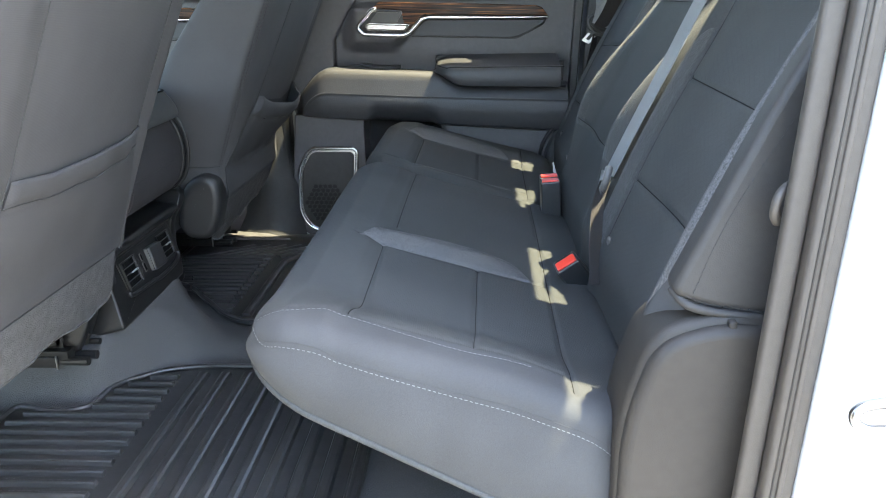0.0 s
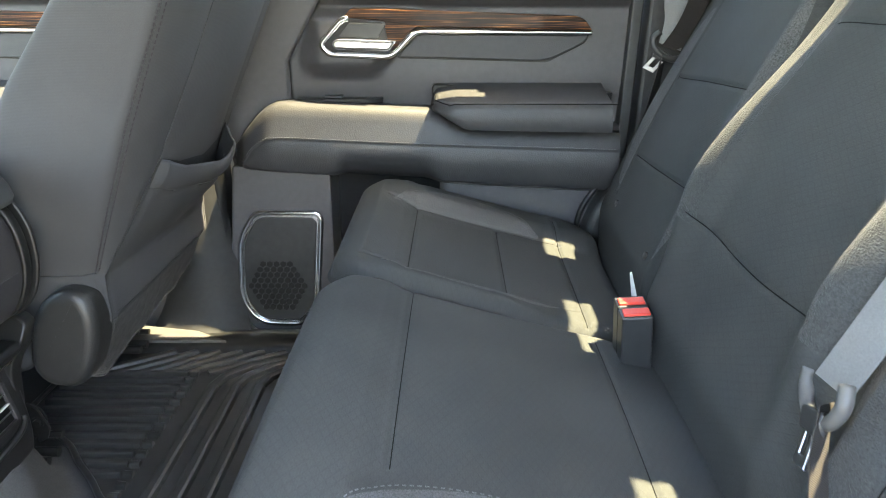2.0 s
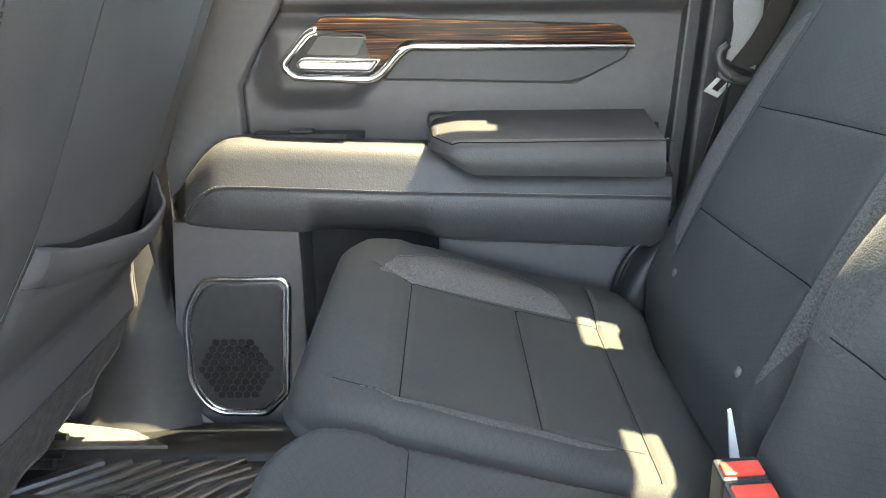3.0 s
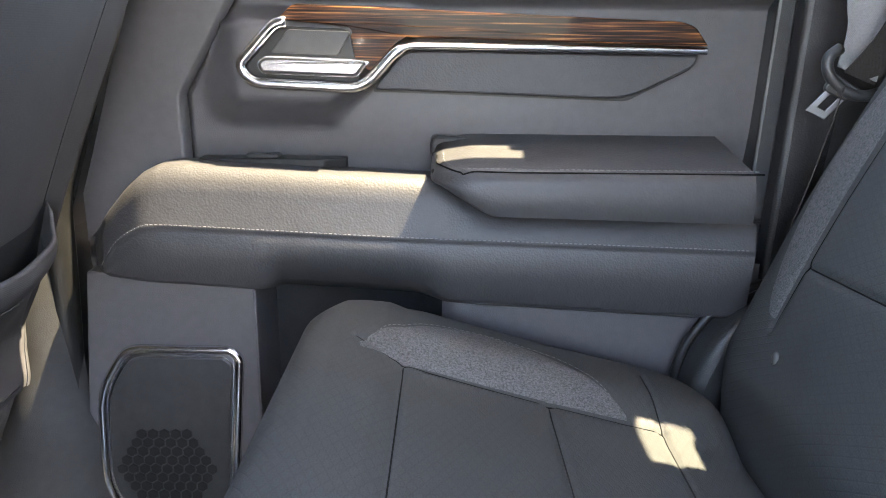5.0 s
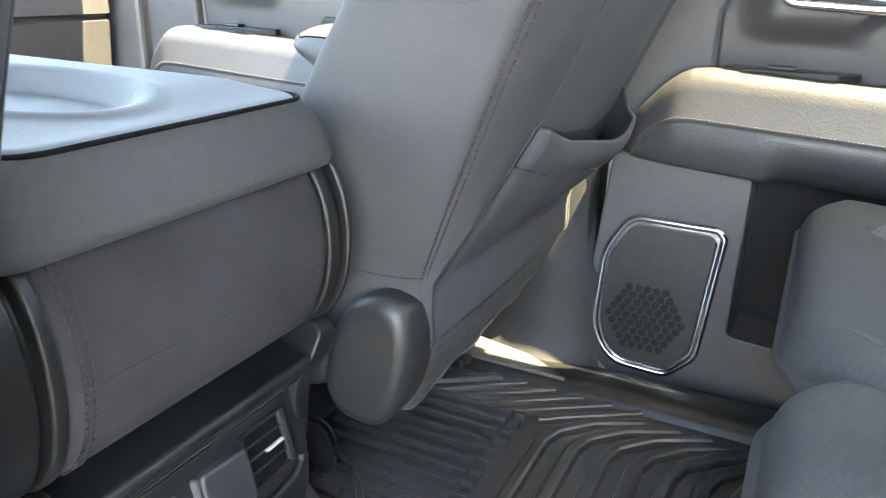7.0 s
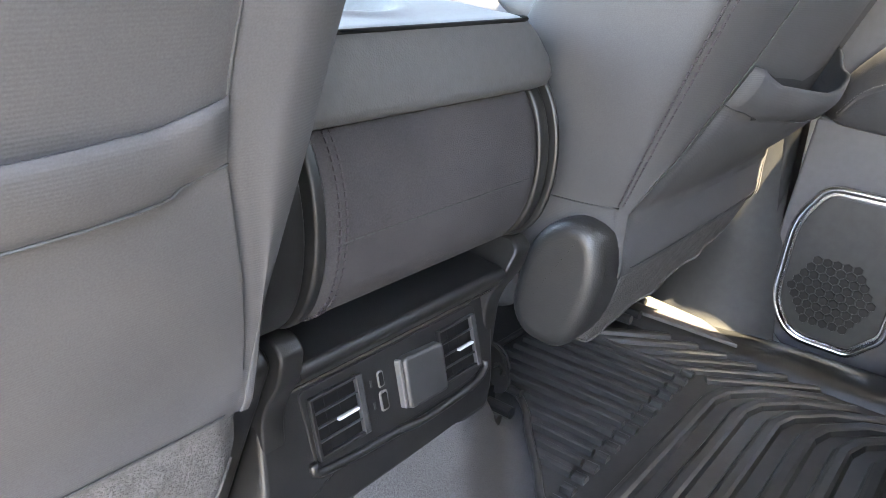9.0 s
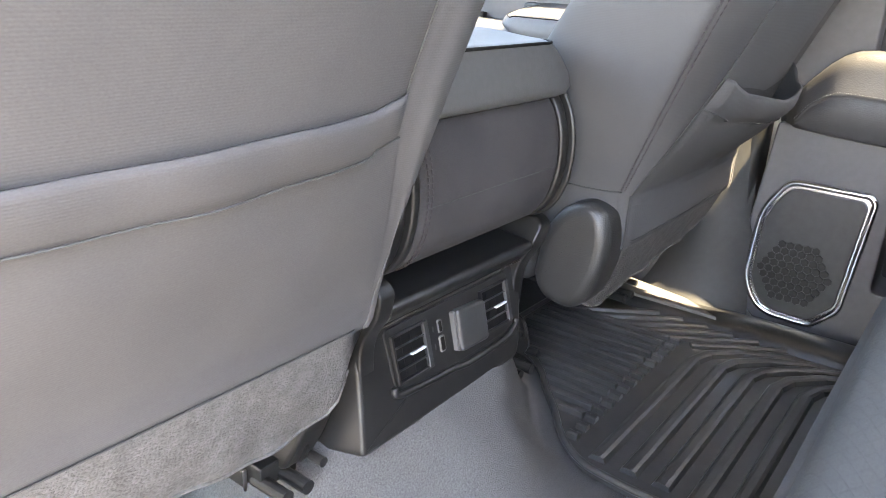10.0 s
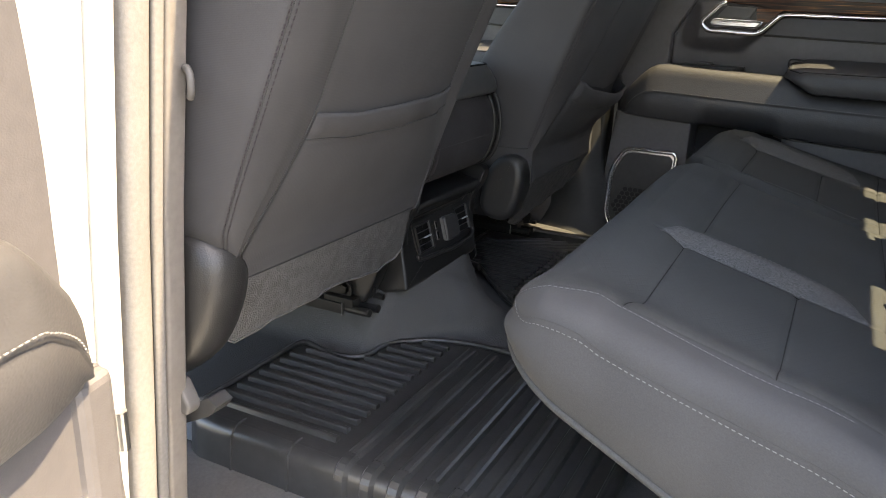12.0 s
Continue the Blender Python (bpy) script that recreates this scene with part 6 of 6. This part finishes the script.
def roll_disc(y0, y1, grow, name, material, label, parent, bevel=0.003):
    ring = [roll_at(math.degrees(a), grow) for a in np.linspace(-math.pi * 0.5, math.pi * 0.5, 34)] + [(-0.80, 0.515), (-0.80, 0.335)]
    return part(name, prism(ring, "y", y0, y1, bevel, 3, True), material, parent, label, smooth=True)


roll_disc(1.470, 1.780, -0.012, "core", BLACK, "", con)
for lo_, hi_, r0, r1 in ((1.432, 1.466, 1.4735, 1.4845), (1.791, 1.797, 1.7655, 1.782)):
    disc = roll_disc(lo_, hi_, -0.002 if lo_ < 1.6 else 0.004, "end_disc", BLACK, "black plastic end disc", con)
    roll_disc(r0, r1, 0.0005, "disc_rim", BLACK, "grey rim beside the cloth", disc)


# padded lid: its flanks slope outward below a piped top edge
def lid_ring(k, z, y_lo, y_hi, x_rear, r):
    pts = rounded([(-1.10, y_lo), (x_rear, y_lo), (x_rear, y_hi), (-1.10, y_hi)], [0.01, r, r, 0.01], 8)
    return [(x - 0.006 * ((y - 1.628) / 0.17) ** 2 * (x > -1.0), y, z) for x, y in pts]


profile = [(0.496, 1.460, 1.788, -0.598), (0.500, 1.453, 1.796, -0.590), (0.508, 1.450, 1.799, -0.587), (0.525, 1.456, 1.795, -0.590), (0.545, 1.469, 1.784, -0.598), (0.556, 1.478, 1.776, -0.604), (0.5605, 1.4835, 1.7725, -0.607)]
rings = [lid_ring(i, *p_, 0.030) for i, p_ in enumerate(profile)]
V = [q for ring in rings for q in ring]
n = len(rings[0])
F_ = [(i * n + j, i * n + (j + 1) % n, (i + 1) * n + (j + 1) % n, (i + 1) * n + j) for i in range(len(rings) - 1) for j in range(n)] + [tuple(range(n - 1, -1, -1))]
lid = mesh_part("lid", V, F_, VINYL, con, "padded vinyl lid with a tray recess")


def lid_top(X, Y):
    d_ = np.hypot((X + 0.835) / 0.165, (Y - 1.615) / 0.098)
    return 0.5625 + 0.006 * soft(-X, 0.63, 0.72) - 0.022 * (1 - soft(d_, 0.86, 1.0)) + 0.003 * np.exp(-((d_ - 1.07) / 0.06) ** 2)


U_, W_ = np.meshgrid(np.linspace(0, 1, 110), np.linspace(0, 1, 80), indexing="ij")
Yt = 1.4845 + W_ * (1.7715 - 1.4845)
rear = -0.6075 - 0.006 * ((Yt - 1.628) / 0.17) ** 2 - 0.028 * np.maximum(0, (np.abs(Yt - 1.628) - 0.1165) / 0.028) ** 2.2
Xt = -1.099 + U_ * (rear + 1.099)
Zt = lid_top(Xt, Yt) - 0.002 * (soft(U_, 0.985, 1.0) + soft(np.abs(W_ - 0.5), 0.485, 0.5))
idx = np.arange(Xt.size).reshape(Xt.shape)
mesh_part("lid_panel", np.stack([Xt, Yt, Zt], -1).reshape(-1, 3), np.stack([idx[:-1, :-1], idx[1:, :-1], idx[1:, 1:], idx[:-1, 1:]], -1).reshape(-1, 4), VINYL, con, "smooth vinyl top with a shallow tray")
tube("lid_seam", [(x + 0.001 * (x > -0.63), y, 0.5600) for x, y, z in rings[-1]], 0.0021, CREASE, con, "dark joint round the lid's top", n=6, closed=True)
part("lid_under", box(-1.09, -0.63, 1.475, 1.782, 0.488, 0.499, 0.003), BLACK, con)
part("console_body", box(-1.10, -0.77, 1.478, 1.792, 0.03, 0.49, 0.01), PLASTIC, con)

# rear housing: p runs across, n out of its sloped face, q up the face
FQ0 = Vector((-0.6345, 1.633, 0.188))
FU, FN = Vector((-0.26, 0, 0.9656)), Vector((0.9656, 0, 0.26))
FM = Matrix(((0, FN.x, FU.x, FQ0.x), (1, 0, 0, FQ0.y), (0, FN.z, FU.z, FQ0.z), (0, 0, 0, 1)))


def on_face(bm_):
    bm_.transform(FM)
    bmesh.ops.recalc_face_normals(bm_, faces=bm_.faces[:])
    return bm_


face = rounded([(-0.190, -0.060), (0.128, -0.060), (0.146, -0.030), (0.164, 0.060), (0.170, 0.090), (-0.166, 0.090), (-0.178, 0.0)], [0.01, 0.01, 0.03, 0.03, 0.006, 0.004, 0.03], 5)
part("vent_housing", on_face(prism(face, "y", -0.13, -0.001, 0.006, 3)), BLACK, con, "black grained vent housing", smooth=True)
# shelf with its rolled lip
shelf = rounded([(-0.80, 0.262), (-0.652, 0.262), (-0.634, 0.272), (-0.618, 0.290), (-0.622, 0.2995), (-0.660, 0.303), (-0.715, 0.318), (-0.80, 0.335)], [0.002, 0.006, 0.008, 0.006, 0.006, 0.02, 0.03, 0.002], 5)
part("shelf", prism(shelf, "y", 1.484, 1.772, 0.001), BLACK, con, "shallow shelf above the vents", smooth=True)
tube("shelf_seam", [(-0.6385, y, 0.2665) for y in (1.462, 1.55, 1.65, 1.75, 1.805)], 0.0009, TRIM_DARK, con, "thin edge below the shelf", n=6)
fin = rounded([(-0.80, 0.19), (-0.642, 0.19), (-0.644, 0.252), (-0.620, 0.290), (-0.615, 0.318), (-0.626, 0.329), (-0.80, 0.334)], [0.002, 0.002, 0.02, 0.012, 0.006, 0.006, 0.002], 6)
for y0_, y1_ in ((1.462, 1.486), (1.775, 1.813)):
    bm = prism(fin, "y", y0_, y1_, 0.003, 3, True)
    if y0_ > 1.6:
        for v in bm.verts:  # its outer flank leans in towards the foot, its inner one leans out above the shelf
            outer = v.co.y > 1.794
            v.co.y -= 0.16 * max(0.0, 0.315 - v.co.z) if outer else -0.50 * max(0.0, v.co.z - 0.298)
    part("side_fin", bm, BLACK, con, smooth=True)
# side cover beside the driver's seat, down to the carpet
bm = prism(rounded([(-0.80, 0.10), (-0.692, 0.108), (-0.672, 0.15), (-0.640, 0.27), (-0.622, 0.312), (-0.634, 0.326), (-0.80, 0.334)], [0.002, 0.006, 0.03, 0.03, 0.012, 0.010, 0.002], 6), "y", 1.418, 1.459, 0.005, 3, True)
for v in bm.verts:
    v.co.y -= 0.16 * max(0.0, 0.27 - v.co.z)
part("side_cover", bm, BLACK, con, "black side cover beside the vents", smooth=True)

panel = rounded([(-0.122, -0.012), (-0.02, -0.017), (0.10, -0.015), (0.126, -0.008), (0.126, 0.066), (-0.127, 0.066)], 0.008)
part("vent_panel", on_face(prism(panel, "y", -0.004, 0.0015, 0.001)), BLACK, con, "black vent panel")
for c in (-0.088, 0.088):
    # flat plate, no hollow: the vent's inner shade is put into its colour
    vent = part("air_vent", on_face(prism(rounded([(c - 0.029, 0.001), (c + 0.029, 0.001), (c + 0.029, 0.054), (c - 0.029, 0.054)], 0.004), "y", 0.001, 0.0022, 0.0005)), DEEP_SHADE, con, "rear air vent with slats")
    for a_, b_, q0, q1, deep in ((c - 0.032, c - 0.028, -0.002, 0.057, 0.006), (c + 0.024, c + 0.032, -0.002, 0.057, 0.007), (c - 0.032, c + 0.032, -0.003, 0.001, 0.006), (c - 0.032, c + 0.032, 0.054, 0.057, 0.006)):
        part("vent_rim", on_face(box(a_, b_, 0.001, deep, q0, q1, 0.001)), PLASTIC if b_ - a_ > 0.0075 and b_ - a_ < 0.02 else BLACK, vent)
    for i in range(3):
        part("slat", on_face(box(c - 0.028, c + 0.024, 0.0024, 0.0062, 0.0135 + 0.0135 * i, 0.0149 + 0.0135 * i, 0.0004)), PLASTIC, vent)
    for i in range(2):
        part("back_slat", on_face(box(c - 0.014 + 0.017 * i, c - 0.0128 + 0.017 * i, 0.0015, 0.0026, 0.001, 0.054)), DEEP_SHADE, vent)
    part("vent_knob", on_face(box(c - 0.006, c + 0.020, 0.0050, 0.0100, 0.0262, 0.0292, 0.0012)), SILVER, vent, "silver vent slider")
for q, wq, hq in ((0.040, 0.0042, 0.0085), (0.0175, 0.0056, 0.0105)):
    port = part("usb_port", on_face(prism(rounded([(-0.0300 - wq, q - hq), (-0.0300 + wq, q - hq), (-0.0300 + wq, q + hq), (-0.0300 - wq, q + hq)], 0.0034), "y", 0.0005, 0.0030, 0.001)), TRIM, con, "charging socket with grey rim")
    part("socket", on_face(prism(rounded([(-0.0302 - wq * 0.62, q - hq * 0.78), (-0.0302 + wq * 0.62, q - hq * 0.78), (-0.0302 + wq * 0.62, q + hq * 0.78), (-0.0302 - wq * 0.62, q + hq * 0.78)], 0.002), "y", 0.002, 0.0034)), DEEP_SHADE, port)
    part("port_mark", on_face(box(-0.0440, -0.0415, 0.001, 0.0018, q - 0.004, q + 0.003)), PLASTIC, con)
lip = [FM @ Vector((p_, 0.003, q_)) for p_, q_ in smooth_path([(-0.127, -0.002), (-0.118, -0.013), (-0.03, -0.0195), (-0.018, -0.020), (0.02, -0.0245), (0.10, -0.022), (0.126, -0.013), (0.131, -0.004)], 6)]
tube("panel_lip", lip, 0.0046, BLACK, con, "raised grained lip round the vents", n=8)
flap = part("socket_cover", on_face(prism(rounded([(-0.005, -0.003), (0.055, -0.005), (0.057, 0.048), (-0.003, 0.052)], 0.007), "y", 0.001, 0.012, 0.004, 4)), PLASTIC, con, "square hinged socket cover", smooth=True)
part("cover_edge", on_face(prism(rounded([(-0.0092, 0.0), (-0.0050, -0.001), (-0.0040, 0.051), (-0.0082, 0.050)], 0.002), "y", 0.001, 0.0085, 0.001)), TRIM, flap, "pale edge of the socket cover")
